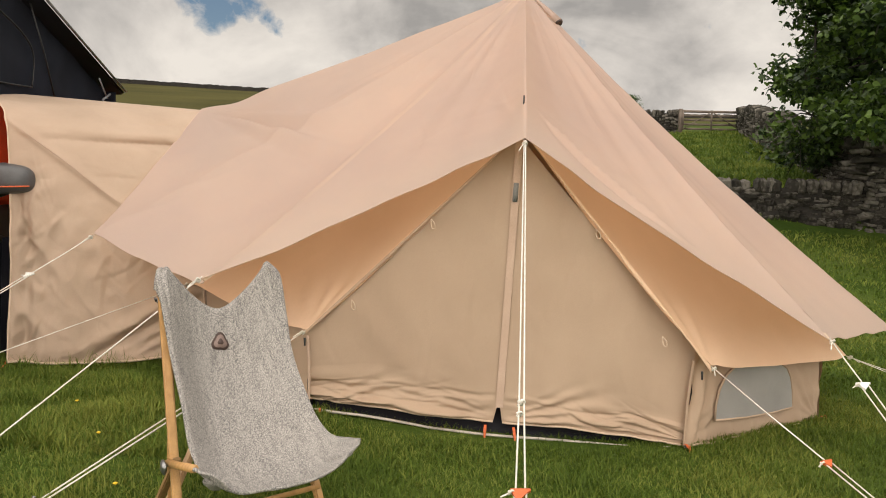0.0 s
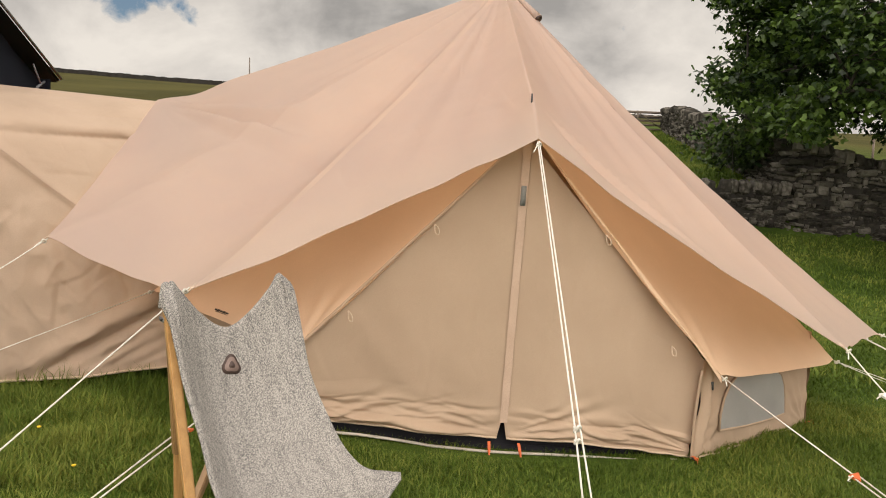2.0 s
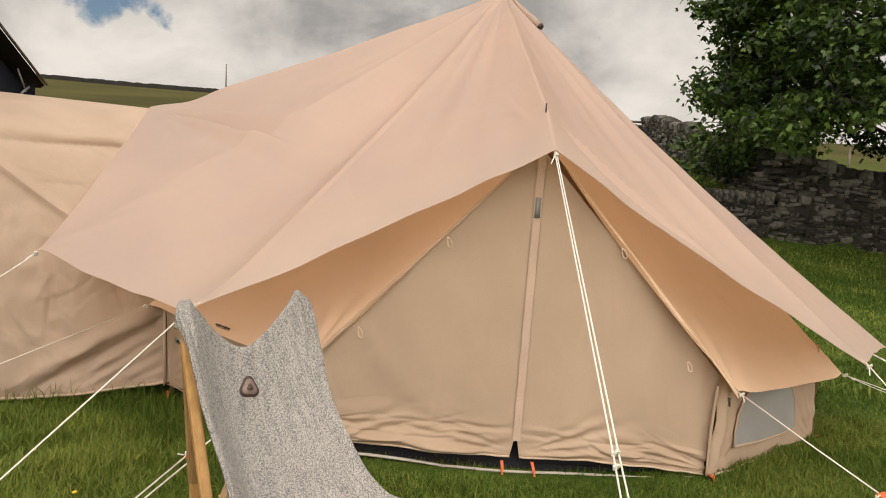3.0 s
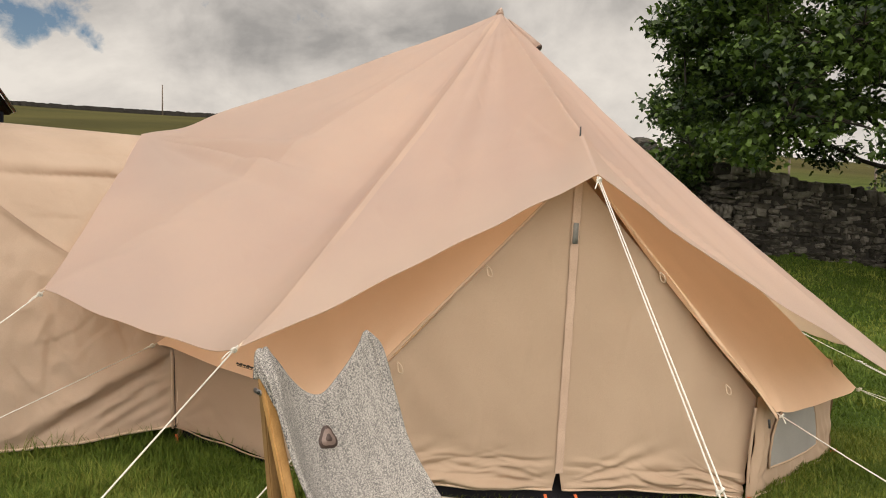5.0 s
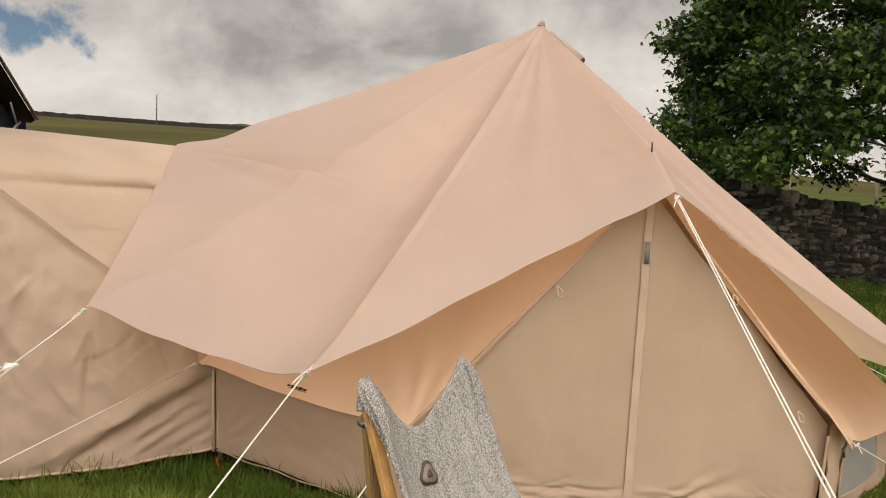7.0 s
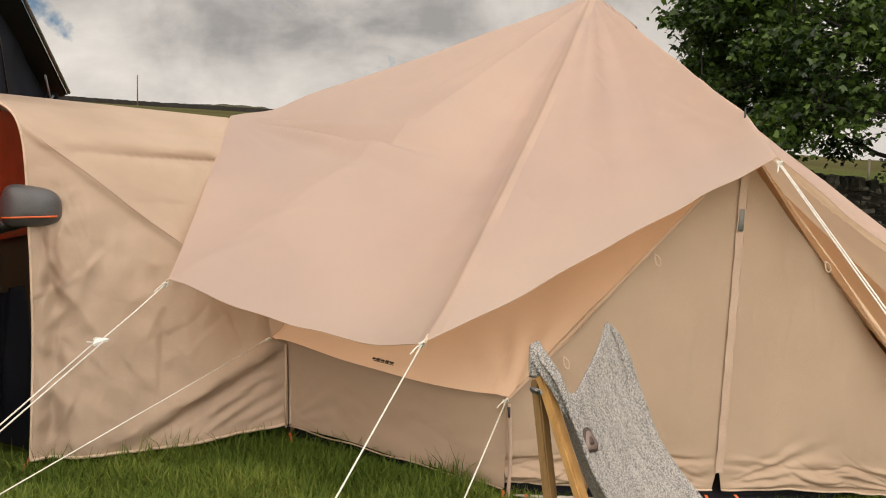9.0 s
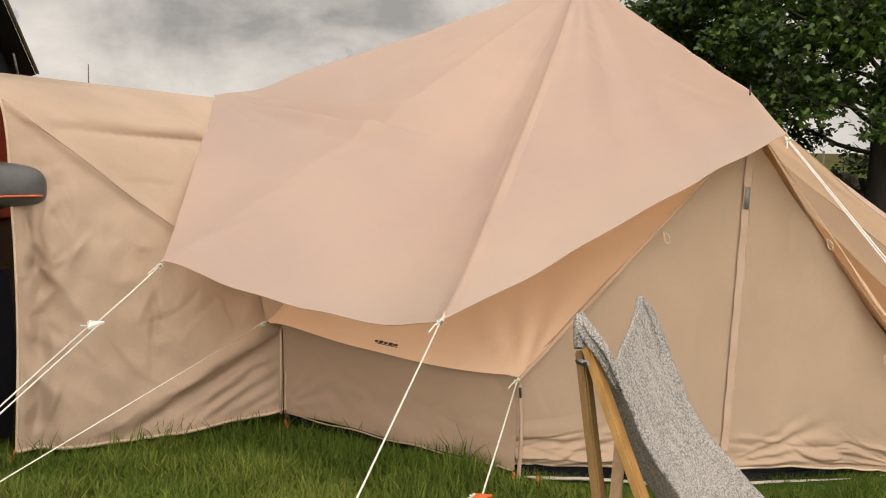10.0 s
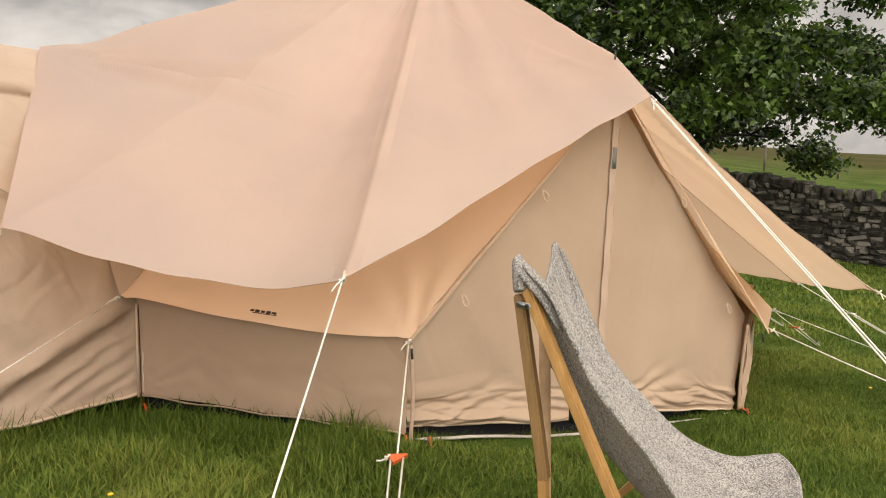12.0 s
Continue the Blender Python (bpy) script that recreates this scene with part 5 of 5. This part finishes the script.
part("canvas_seam", tube([(-3.475, 6.98, 2.04), (-3.48, 6.83, 2.40), (-3.49, 6.62, 2.80)], 0.007, 5), DARKMETAL, canvas)
part("roof_strut", tube([(-3.44, 7.90, 2.05), (-3.44, 7.88, 2.13), (-3.44, 8.05, 2.20)], 0.011, 6), ROOFEDGE, van, "grey scissor strut")
part("roof_strut", tube([(-3.44, 7.98, 2.15), (-3.44, 7.80, 2.33)], 0.009, 6), ROOFEDGE, van, "grey scissor strut")


# ---- field gate, telegraph pole, ridge ----
gate = thing("field_gate", on_ground(11.0, 32.0), "weathered wooden five-bar field gate, closed", "gate")
GA, GB = Vector(on_ground(9.65, 32.0)), Vector(on_ground(12.10, 31.9))
GB.z = GA.z = (GA.z + GB.z) / 2
for p, h, w in ((GA, 0.92, 0.16), (GB, 1.02, 0.18)):
    part("gate_post", block((w, w, h + 0.3), Matrix.Translation(p + Vector((0, 0, h / 2 - 0.15))), 0.02), GATEWOOD, gate)
for z in (0.12, 0.30, 0.48, 0.66, 0.82):
    part("rail", bar(GA + Vector((0, -0.05, z)), GB + Vector((0, -0.05, z)), 0.10 if z > 0.8 else 0.08, 0.03, 0.005, 90), GATEWOOD, gate)
for u0, u1 in ((0.03, 0.5), (0.97, 0.5)):
    part("brace", bar(GA.lerp(GB, u0) + Vector((0, -0.09, 0.1)), GA.lerp(GB, u1) + Vector((0, -0.09, 0.82)), 0.07, 0.03, 0.005), GATEWOOD, gate)
for u0 in (0.03, 0.5, 0.97):
    part("stile", bar(GA.lerp(GB, u0) + Vector((0, -0.08, 0.06)), GA.lerp(GB, u0) + Vector((0, -0.08, 0.88)), 0.07, 0.04, 0.005), GATEWOOD, gate)


def at_angle(az, r):
    return r * math.sin(radians(az)), r * math.cos(radians(az))


tx, ty = at_angle(-8.3, 186.0)
pole = thing("telegraph_pole", on_ground(tx, ty), "lone wooden telegraph pole on the ridge", "telegraph pole")
part("pole", tube([on_ground(tx, ty, -0.3), on_ground(tx, ty, 6.6)], [0.16, 0.11], 8), GATEWOOD, pole)
rw_v, rw_f = [], []
rnd = random.Random(4)
for k in range(420):
    az = -34 + 66 * k / 420
    x, y = at_angle(az, RIDGE_R - 1 + rnd.uniform(-0.5, 0.5))
    h = 0.85 + rnd.uniform(-0.08, 0.10)
    z = height(x, y)
    q = pose(x, y, z + h / 2 - 0.3, 0, 0, -az)
    piece = block((0.85 + rnd.uniform(-0.1, 0.2), 0.6, h + 0.5), q, 0)
    rw_v, rw_f = join((rw_v, rw_f), piece) if k == 0 else (rw_v + piece[0], rw_f + [tuple(i + len(rw_v) for i in f) for f in piece[1]])
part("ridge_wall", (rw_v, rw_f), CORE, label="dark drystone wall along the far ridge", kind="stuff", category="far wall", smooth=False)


def mound(u, v):
    az = -6.6 + 9.4 * u
    r = 196 + 22 * v
    x, y = at_angle(az, r)
    top = 1.4 + 205 * math.tan(radians(6.0)) + 2.7 * math.sin(math.pi * u) ** 0.5 * math.sin(math.pi * v) ** 0.5 - 1.4 + 0.35 * noise.noise(Vector((x * 0.3, y * 0.3, 0)))
    return x, y, top


part("heather_mound", surf(mound, 80, 10), HILLTOP, label="dark heather mound on the skyline", kind="structure", category="backdrop")
fence_posts = thing("fence", on_ground(24, 30), "row of thin fence posts in the far pasture", "fence")
for k in range(9):
    x, y = 17.0 + 2.6 * k, 31.0 - 1.8 * k
    part("post", tube([on_ground(x, y, -0.1), on_ground(x, y, 1.15)], 0.05, 6), GATEWOOD, fence_posts)


# ---- tree ----
def limb_tree(name, base, scale, clumps, leaves, seed, label, lean=(0, 0), boughs=()):
    """Tapered trunk, forking limbs and a crown of single leaves on clumps; clumps: centre, radius."""
    rn = random.Random(seed)
    b = Vector(base)
    root = thing(name, base, label, "tree")
    fork = b + Vector((lean[0] * 0.3, lean[1] * 0.3, 2.6 * scale))
    top = b + Vector((lean[0], lean[1], 7.5 * scale))
    part("trunk", tube(spine([b - Vector((0, 0, 0.2)), b + Vector((0.03, 0, 1.2 * scale)), fork, fork.lerp(top, 0.5) + Vector((0.2, 0.1, 0)), top], 16),
                       [0.34 * scale * (1 - 0.9 * (k / 16)) + 0.03 for k in range(17)], 10), BARK, root)
    for line in boughs:
        part("limb", tube(spine(line, 12), [0.052 * scale * (1 - k / 13.0) ** 0.9 + 0.010 for k in range(13)], 6), BARK, root)
    knots = [q for line in boughs for q in spine(line, 12)[4:]] or [fork.lerp(top, 0.3), fork.lerp(top, 0.7)]
    for c, r in clumps:
        c = Vector(c)
        s = min(knots, key=lambda q: (q - c).length + 0.6 * max(0.0, (q - b).xy.length - (c - b).xy.length))
        tw = [tube(spine([s, s.lerp(c, 0.5) + Vector((0, 0, 0.08)), c], 5), [0.034 * scale, 0.030 * scale, 0.026 * scale, 0.022 * scale, 0.018 * scale, 0.014 * scale], 5)]
        for _ in range(5):
            e = c + Vector((rn.gauss(0, 1), rn.gauss(0, 1), rn.gauss(0, 0.5))).normalized() * r * rn.uniform(0.6, 1.0)
            tw.append(tube(spine([c, c.lerp(e, 0.5) + Vector((0, 0, 0.06)), e], 4), [0.016, 0.014, 0.011, 0.008, 0.005], 4))
        part("twig", join(*tw), BARK, root, kind="stuff")
    g = np.random.default_rng(seed)
    cs = np.array([c for c, r in clumps], float)
    rs = np.array([r for c, r in clumps], float)
    which = g.choice(len(clumps), leaves, p=rs ** 2 / np.sum(rs ** 2))
    d = g.normal(size=(leaves, 3))
    d /= np.linalg.norm(d, axis=1)[:, None]
    rad = rs[which] * (0.25 + 0.80 * g.random(leaves) ** 0.55)
    d[:, 2] *= 0.58
    p = cs[which] + d * rad[:, None]
    # sprays: leaves gather into small bunches
    lead = p[g.integers(0, leaves, leaves // 14)]
    mates = np.repeat(lead, 14, axis=0)
    mates = mates + g.normal(size=mates.shape).clip(-1.8, 1.8) * np.array([0.14, 0.14, 0.08])
    p[: len(mates)] = mates
    size = g.uniform(0.075, 0.135, leaves) * scale ** 0.3
    yaw, tilt, roll = g.uniform(0, 6.283, leaves), g.uniform(-0.2, 1.4, leaves), g.uniform(-0.9, 0.9, leaves)
    fx, fy, fz = np.cos(yaw) * np.cos(tilt), np.sin(yaw) * np.cos(tilt), -np.sin(tilt)
    fwd = np.stack([fx, fy, fz], 1)
    sd = np.stack([-np.sin(yaw) * np.cos(roll), np.cos(yaw) * np.cos(roll), np.sin(roll)], 1)
    shape = ((0.0, 0.0), (0.25, 0.55), (0.62, 0.62), (0.62, 0.28), (1.15, 0.0), (0.62, -0.28), (0.62, -0.62), (0.25, -0.55))
    verts = np.stack([p + fwd * (size * a)[:, None] + sd * (size * k)[:, None] + np.array([0, 0, -0.25]) * (size * abs(k))[:, None] for a, k in shape], 1).reshape(-1, 3) - np.array(base)
    n = len(shape)
    idx = np.arange(leaves)[:, None] * n
    quads = [(0, 1, 2, 3), (0, 3, 4, 5), (0, 5, 6, 7)]
    faces = np.concatenate([idx + np.array(q) for q in quads], 0)
    me = bpy.data.meshes.new("crown")
    me.vertices.add(len(verts))
    me.vertices.foreach_set("co", verts.astype(np.float32).ravel())
    me.loops.add(faces.size)
    me.loops.foreach_set("vertex_index", faces.astype(np.int32).ravel())
    me.polygons.add(len(faces))
    me.polygons.foreach_set("loop_start", np.arange(0, faces.size, 4, dtype=np.int32))
    me.materials.append(LEAF)
    me.update(calc_edges=True)
    crown = new("crown", me)
    crown.parent = root
    tagged(crown, "dense dark green lobed leaves", kind="stuff")
    return root


TREE = (11.9, 14.6, height(11.7, 14.4))
rt = random.Random(11)
boughs, clumps = [], []
for k in range(40):
    share = (k + 0.5) / 40
    a = 2.39996 * k + rt.uniform(-0.3, 0.3)
    z0 = 1.6 + 7.2 * share
    long = 5.0 * math.sin(math.pi * min(1.0, 0.40 + 0.50 * share)) ** 0.6 * rt.uniform(0.88, 1.06)
    droop = 0.30 * (1 - share) + 0.1
    way = Vector((math.cos(a), math.sin(a), 0))
    if share < 0.2 and way.x < 0.3:
        z0 += 0.3
    start = Vector((TREE[0], TREE[1], TREE[2] + z0))
    side = Vector((-math.sin(a), math.cos(a), 0))
    line = [start, start + way * long * 0.18 + side * rt.uniform(-0.25, 0.25) + Vector((0, 0, rt.uniform(0.15, 0.5))), start + way * long * 0.42 + side * rt.uniform(-0.4, 0.4) + Vector((0, 0, rt.uniform(0.3, 0.8))), start + way * long * 0.7 + side * rt.uniform(-0.5, 0.5) + Vector((0, 0, 0.65 - 0.4 * droop)), start + way * long + side * rt.uniform(-0.5, 0.5) + Vector((0, 0, 0.55 - droop))]
    boughs.append(line)
    for q, spread in ((0.42, 0.5), (0.62, 0.9), (0.74, 1.1), (0.86, 1.0), (0.94, 0.9), (1.0, 0.3)):
        c = spine(line, 20)[round(q * 20)] + side * rt.uniform(-spread, spread) + Vector((0, 0, rt.uniform(-0.30, 0.25)))
        if way.dot(Vector((0.68, -0.73, 0))) < 0.05 or rt.random() < (1.0 if share < 0.25 else 0.74):
            clumps.append((tuple(c), rt.uniform(0.46, 0.86)))
for k in range(64):
    turn = rt.uniform(100, 240)
    a, zz = radians(turn), rt.uniform(3.2 if turn < 170 else 2.3, 8.8)
    rr = 5.15 * math.sin(math.pi * min(1.0, 0.36 + 0.055 * zz)) ** 0.5 * rt.uniform(0.86, 1.04)
    clumps.append(((TREE[0] + rr * math.cos(a), TREE[1] + rr * math.sin(a), TREE[2] + zz), rt.uniform(0.50, 0.85)))
for k in range(16):
    a = rt.uniform(0, 6.283)
    clumps.append(((TREE[0] + 1.8 * math.cos(a), TREE[1] + 1.8 * math.sin(a), TREE[2] + 8.4 + rt.uniform(0, 1.6)), rt.uniform(0.7, 1.1)))
# the crown is open to the sky round the trunk's right-hand limbs
rt = random.Random(23)
open_side = [((c[0] - TREE[0]) * 0.69 - (c[1] - TREE[1]) * 0.72, c[2] - TREE[2]) for c, r in clumps]
clumps = [cl for cl, (across, up) in zip(clumps, open_side) if not (-0.3 < across < 3.2 and 4.2 < up < 8.2 and rt.random() < 0.5)]
limb_tree("sycamore_tree", TREE, 1.0, clumps, 118000, 3, "tall broad sycamore tree in full dark green leaf", boughs=boughs)
fx_, fy_ = at_angle(12.9, 60.0)
FT = (fx_, fy_, height(fx_, fy_))
limb_tree("far_tree", FT, 0.2, [((FT[0] + rt.uniform(-0.7, 0.7), FT[1] + rt.uniform(-0.7, 0.7), FT[2] + 0.5 + 1.3 * rt.random()), 0.48) for _ in range(18)], 7000, 8, "small round tree behind the gate wall")


# ---- grass ----
def grass(name, areas, seed, label):
    """Single curved blades, each two quads and a tip; areas: (count, x0, x1, y0, y1, length, width)."""
    g = np.random.default_rng(seed)
    allv, total = [], 0
    for count, x0, x1, y0, y1, ln, wd in areas:
        x, y = g.uniform(x0, x1, count), g.uniform(y0, y1, count)
        cell = np.sin(x * 7.1 + 1.3 * np.sin(y * 5.3)) * np.sin(y * 6.7 + 1.1 * np.sin(x * 4.1))
        keep = ~((x > -0.72) & (x < 2.5) & (y > 4.36) & (y < 8.2) & (y > 4.36 + np.maximum(0, x - 1.4) * 0.72))
        keep &= ~((x < -0.72) & (x > -1.62) & (y > 4.33 + (-0.72 - x) * 1.24) & (y < 8.2))
        keep &= ~((x < -1.62) & (x > -5.2) & (y > 5.47 + (x + 1.63) * 0.26) & (y < 8.9))
        x, y, cell = x[keep], y[keep], cell[keep]
        m = len(x)
        hz = np.array([height(a, b) for a, b in zip(x[::1], y[::1])]) if m < 30000 else None
        if hz is None:
            qx, qy = np.arange(x0 - 0.2, x1 + 0.3, 0.15), np.arange(y0 - 0.2, y1 + 0.3, 0.15)
            tab = np.array([[height(a, b) for a in qx] for b in qy])
            ix, iy = (x - qx[0]) / 0.15, (y - qy[0]) / 0.15
            i0, j0 = ix.astype(int), iy.astype(int)
            u, v = ix - i0, iy - j0
            hz = tab[j0, i0] * (1 - u) * (1 - v) + tab[j0, i0 + 1] * u * (1 - v) + tab[j0 + 1, i0] * (1 - u) * v + tab[j0 + 1, i0 + 1] * u * v
        tall = 1.0 + 0.35 * cell
        # uncut tufts along the canvas foot
        near = np.exp(-((y - (4.33 + np.maximum(0, -0.72 - x) * 1.24)) / 0.22) ** 2) * (x < -0.8) * (x > -1.7)
        near2 = np.exp(-((y - (5.40 + (x + 1.63) * 0.28)) / 0.22) ** 2) * (x < -1.55)
        short = 1 - 0.55 * np.exp(-((y - 4.22) / 0.10) ** 2) * (x > -0.6) * (x < 1.4)
        L = ln * g.uniform(0.45, 1.35, m) * tall * short * (1 + np.where(g.random(m) < 0.13, 0.8, -0.45) * np.maximum(near, near2))
        W = wd * g.uniform(0.7, 1.3, m)
        yaw, bend = g.uniform(0, 6.283, m), g.uniform(0.2, 0.95, m)
        dx, dy = np.cos(yaw), np.sin(yaw)
        sx, sy = -np.sin(yaw + g.uniform(-1, 1, m)), np.cos(yaw)
        rows = []
        for t, wf in ((0.0, 1.0), (0.5, 0.85), (1.0, 0.08)):
            out = L * bend * t ** 1.7
            zz = hz - 0.008 + L * t * (1 - 0.42 * bend * t)
            for s in (-0.5, 0.5):
                rows.append(np.stack([x + dx * out + sx * W * wf * s, y + dy * out + sy * W * wf * s, zz], 1))
        allv.append(np.stack(rows, 1).reshape(-1, 3))
        total += m
    verts = np.concatenate(allv)
    idx = np.arange(total)[:, None] * 6
    faces = np.concatenate([idx + np.array(q) for q in ((0, 1, 3, 2), (2, 3, 5, 4))], 0)
    me = bpy.data.meshes.new(name)
    me.vertices.add(len(verts))
    me.vertices.foreach_set("co", verts.astype(np.float32).ravel())
    me.loops.add(faces.size)
    me.loops.foreach_set("vertex_index", faces.astype(np.int32).ravel())
    me.polygons.add(len(faces))
    me.polygons.foreach_set("loop_start", np.arange(0, faces.size, 4, dtype=np.int32))
    me.polygons.foreach_set("use_smooth", np.ones(len(faces), dtype=bool))
    me.materials.append(BLADE)
    me.update(calc_edges=True)
    return tagged(new(name, me), label, "grass", kind="stuff")


grass("meadow_grass", (
    (215000, -3.6, 3.4, 2.3, 5.6, 0.050, 0.0043),
    (55000, -3.2, -0.8, 3.5, 5.4, 0.085, 0.0050),
    (85000, 1.4, 6.5, 3.6, 8.6, 0.048, 0.0062),
    (26000, -7.0, 7.5, -1.5, 2.4, 0.07, 0.013),
    (12000, -8.0, -3.5, 2.0, 5.6, 0.07, 0.012),
    (52000, 2.6, 14.0, 6.0, 15.4, 0.075, 0.017),
    (42000, 4.5, 12.0, 16.0, 32.0, 0.12, 0.022),
), 5, "short green meadow grass with longer tufts by the canvas")


FLOWER = plain("dandelion_yellow", (0.75, 0.50, 0.02), 0.7)
for x, y in ((-1.30, 3.05), (-1.62, 3.62), (-1.05, 3.62), (-1.95, 4.1), (1.55, 3.2), (2.6, 4.2)):
    c = on_ground(x, y, 0.06)
    fl = thing("dandelion", on_ground(x, y), "small yellow dandelion flower in the grass", "flower", "dandelions in the grass")
    part("stem", tube([on_ground(x, y), c], 0.0015, 5), BLADE, fl)
    part("flower_head", tube([(c[0], c[1], c[2] - 0.004), (c[0], c[1], c[2] + 0.003), (c[0], c[1], c[2] + 0.006)], [0.004, 0.011, 0.006], 10), FLOWER, fl)


# ---- drystone walls ----
def rough_stone(seed):
    """One hewn stone, unit sized, with knocked-off corners."""
    rn = random.Random(seed)
    bm = bmesh.new()
    bmesh.ops.create_cube(bm, size=1.0)
    bmesh.ops.bevel(bm, geom=bm.edges[:], offset=0.20, segments=1, affect="EDGES")
    for v in bm.verts:
        v.co += Vector((rn.uniform(-0.09, 0.09), rn.uniform(-0.09, 0.09), rn.uniform(-0.10, 0.10)))
    me = bpy.data.meshes.new("stone")
    bm.to_mesh(me)
    bm.free()
    me.materials.append(STONE)
    return me


STONE_MESHES = [rough_stone(40 + k) for k in range(10)]


def drystone(line, tall, name, label, seed, singles, course=0.092):
    """Coursed stones along a polyline, on a dark core, topped by upright coping stones. singles: stretch of the line (metres from its start) built stone by stone."""
    rn = random.Random(seed)
    pts = [Vector((*p, 0)) for p in line]
    lens = [(b - a).length for a, b in zip(pts, pts[1:])]

    def along(s):
        for a, b, ln in zip(pts, pts[1:], lens):
            if s <= ln or b is pts[-1]:
                return a.lerp(b, s / ln), (b - a).normalized()
            s -= ln
    total = sum(lens)
    mid = along(total / 2)[0]
    root = thing(name, on_ground(mid.x, mid.y), label, "stone wall")
    root["kind"] = "structure"
    far, count = [], 0
    core = []
    n = int(total / 0.5)
    for i in range(n + 1):
        s = total * i / n
        p, d = along(s)
        nr = Vector((d.y, -d.x, 0))
        h0, t1 = tall(p, d)
        core.append((p + nr * 0.17, p - nr * 0.17, h0 - 0.3, h0 + t1 - 0.05))
    cv = [tuple((q.x, q.y, z)) for a, b, lo, hi in core for q, z in ((a, lo), (a, hi), (b, hi), (b, lo))]
    cf = [(4 * i + k, 4 * i + k + 1, 4 * i + 5 + k, 4 * i + 4 + k) for i in range(n) for k in range(3)]
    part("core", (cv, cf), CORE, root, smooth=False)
    rows = int(2.8 / course) + 1
    for row in range(rows):
        s = rn.uniform(0, 0.2)
        while s < total:
            w = rn.choice((0.10, 0.13, 0.17, 0.22, 0.28, 0.36)) * rn.uniform(0.85, 1.15)
            p, d = along(min(s + w / 2, total))
            h0, t1 = tall(p, d)
            z = h0 - 0.05 + row * course
            top_row = z + course * 1.6 > h0 + t1
            if z + course * 0.6 < h0 + t1:
                nr = Vector((d.y, -d.x, 0))
                if top_row:
                    w = rn.uniform(0.15, 0.26)
                    size = (w * 0.95, 0.48, rn.uniform(0.22, 0.31))
                    zc = h0 + t1 - 0.02
                else:
                    size = (w * 0.96, 0.42 + rn.uniform(-0.03, 0.08), course * rn.choice((0.75, 0.95, 1.05, 1.25, 1.55)))
                    zc = z + course / 2 + rn.uniform(-0.03, 0.03)
                m = Matrix.Translation((p.x + nr.x * rn.uniform(-0.04, 0.05), p.y + nr.y * rn.uniform(-0.04, 0.05), zc)) @ pose(0, 0, 0, rn.uniform(-5, 5), rn.uniform(-9, 9) if not top_row else rn.uniform(-12, 12), math.degrees(math.atan2(d.y, d.x)) + rn.uniform(-3, 3)) @ Matrix.Diagonal((*size, 1))
                me = STONE_MESHES[rn.randrange(10)]
                if singles[0] <= s <= singles[1] and count < 300:
                    st = new("stone", me)
                    st.parent = root
                    st.matrix_basis = Matrix.Translation(-Vector(root["base"])) @ m
                    count += 1
                else:
                    far.append((me, m))
            s += w
    fv, ff = [], []
    for me, m in far:
        k = len(fv)
        fv += [tuple(m @ v.co) for v in me.vertices]
        ff += [tuple(i + k for i in p.vertices) for p in me.polygons]
    if fv:
        part("stonework", (fv, ff), STONES, root, "weathered grey gritstone courses", smooth=False, kind="stuff")
    return root


def tall_a(p, d):
    zg = height(p.x, p.y - 0.3)
    return zg, 1.50 - zg


def tall_b(p, d):
    # down the hill from the gate to the corner, then on along the pasture
    lo = height(p.x - 0.35, p.y) if p.y > 15.96 else height(p.x + 0.4 * d.y, p.y - 0.4 * d.x)
    top = curve(p.y, ((0.0, 0.55), (7.0, 0.75), (11.0, 1.05), (13.2, 1.40), (15.0, 1.72), (15.5, 2.02), (15.95, 2.42), (18.0, 2.52), (21.0, 2.90), (24.0, 3.70), (29.5, 4.40), (32.0, 4.62)))
    return lo, top - lo


def tall_c(p, d):
    zg = height(p.x, p.y - 0.3)
    return zg, 0.85


drystone(WALL_A, tall_a, "stone_wall", "mossy dark drystone wall holding back a grass bank", 21, (9.0, 12.8))
drystone(WALL_B, tall_b, "stone_wall", "dark drystone boundary wall with upright coping stones", 22, (13.5, 22.0))
drystone(((4.0, 33.2), (9.6, 32.3)), tall_c, "stone_wall", "low drystone wall ending at the field gate", 23, (3.2, 5.6))
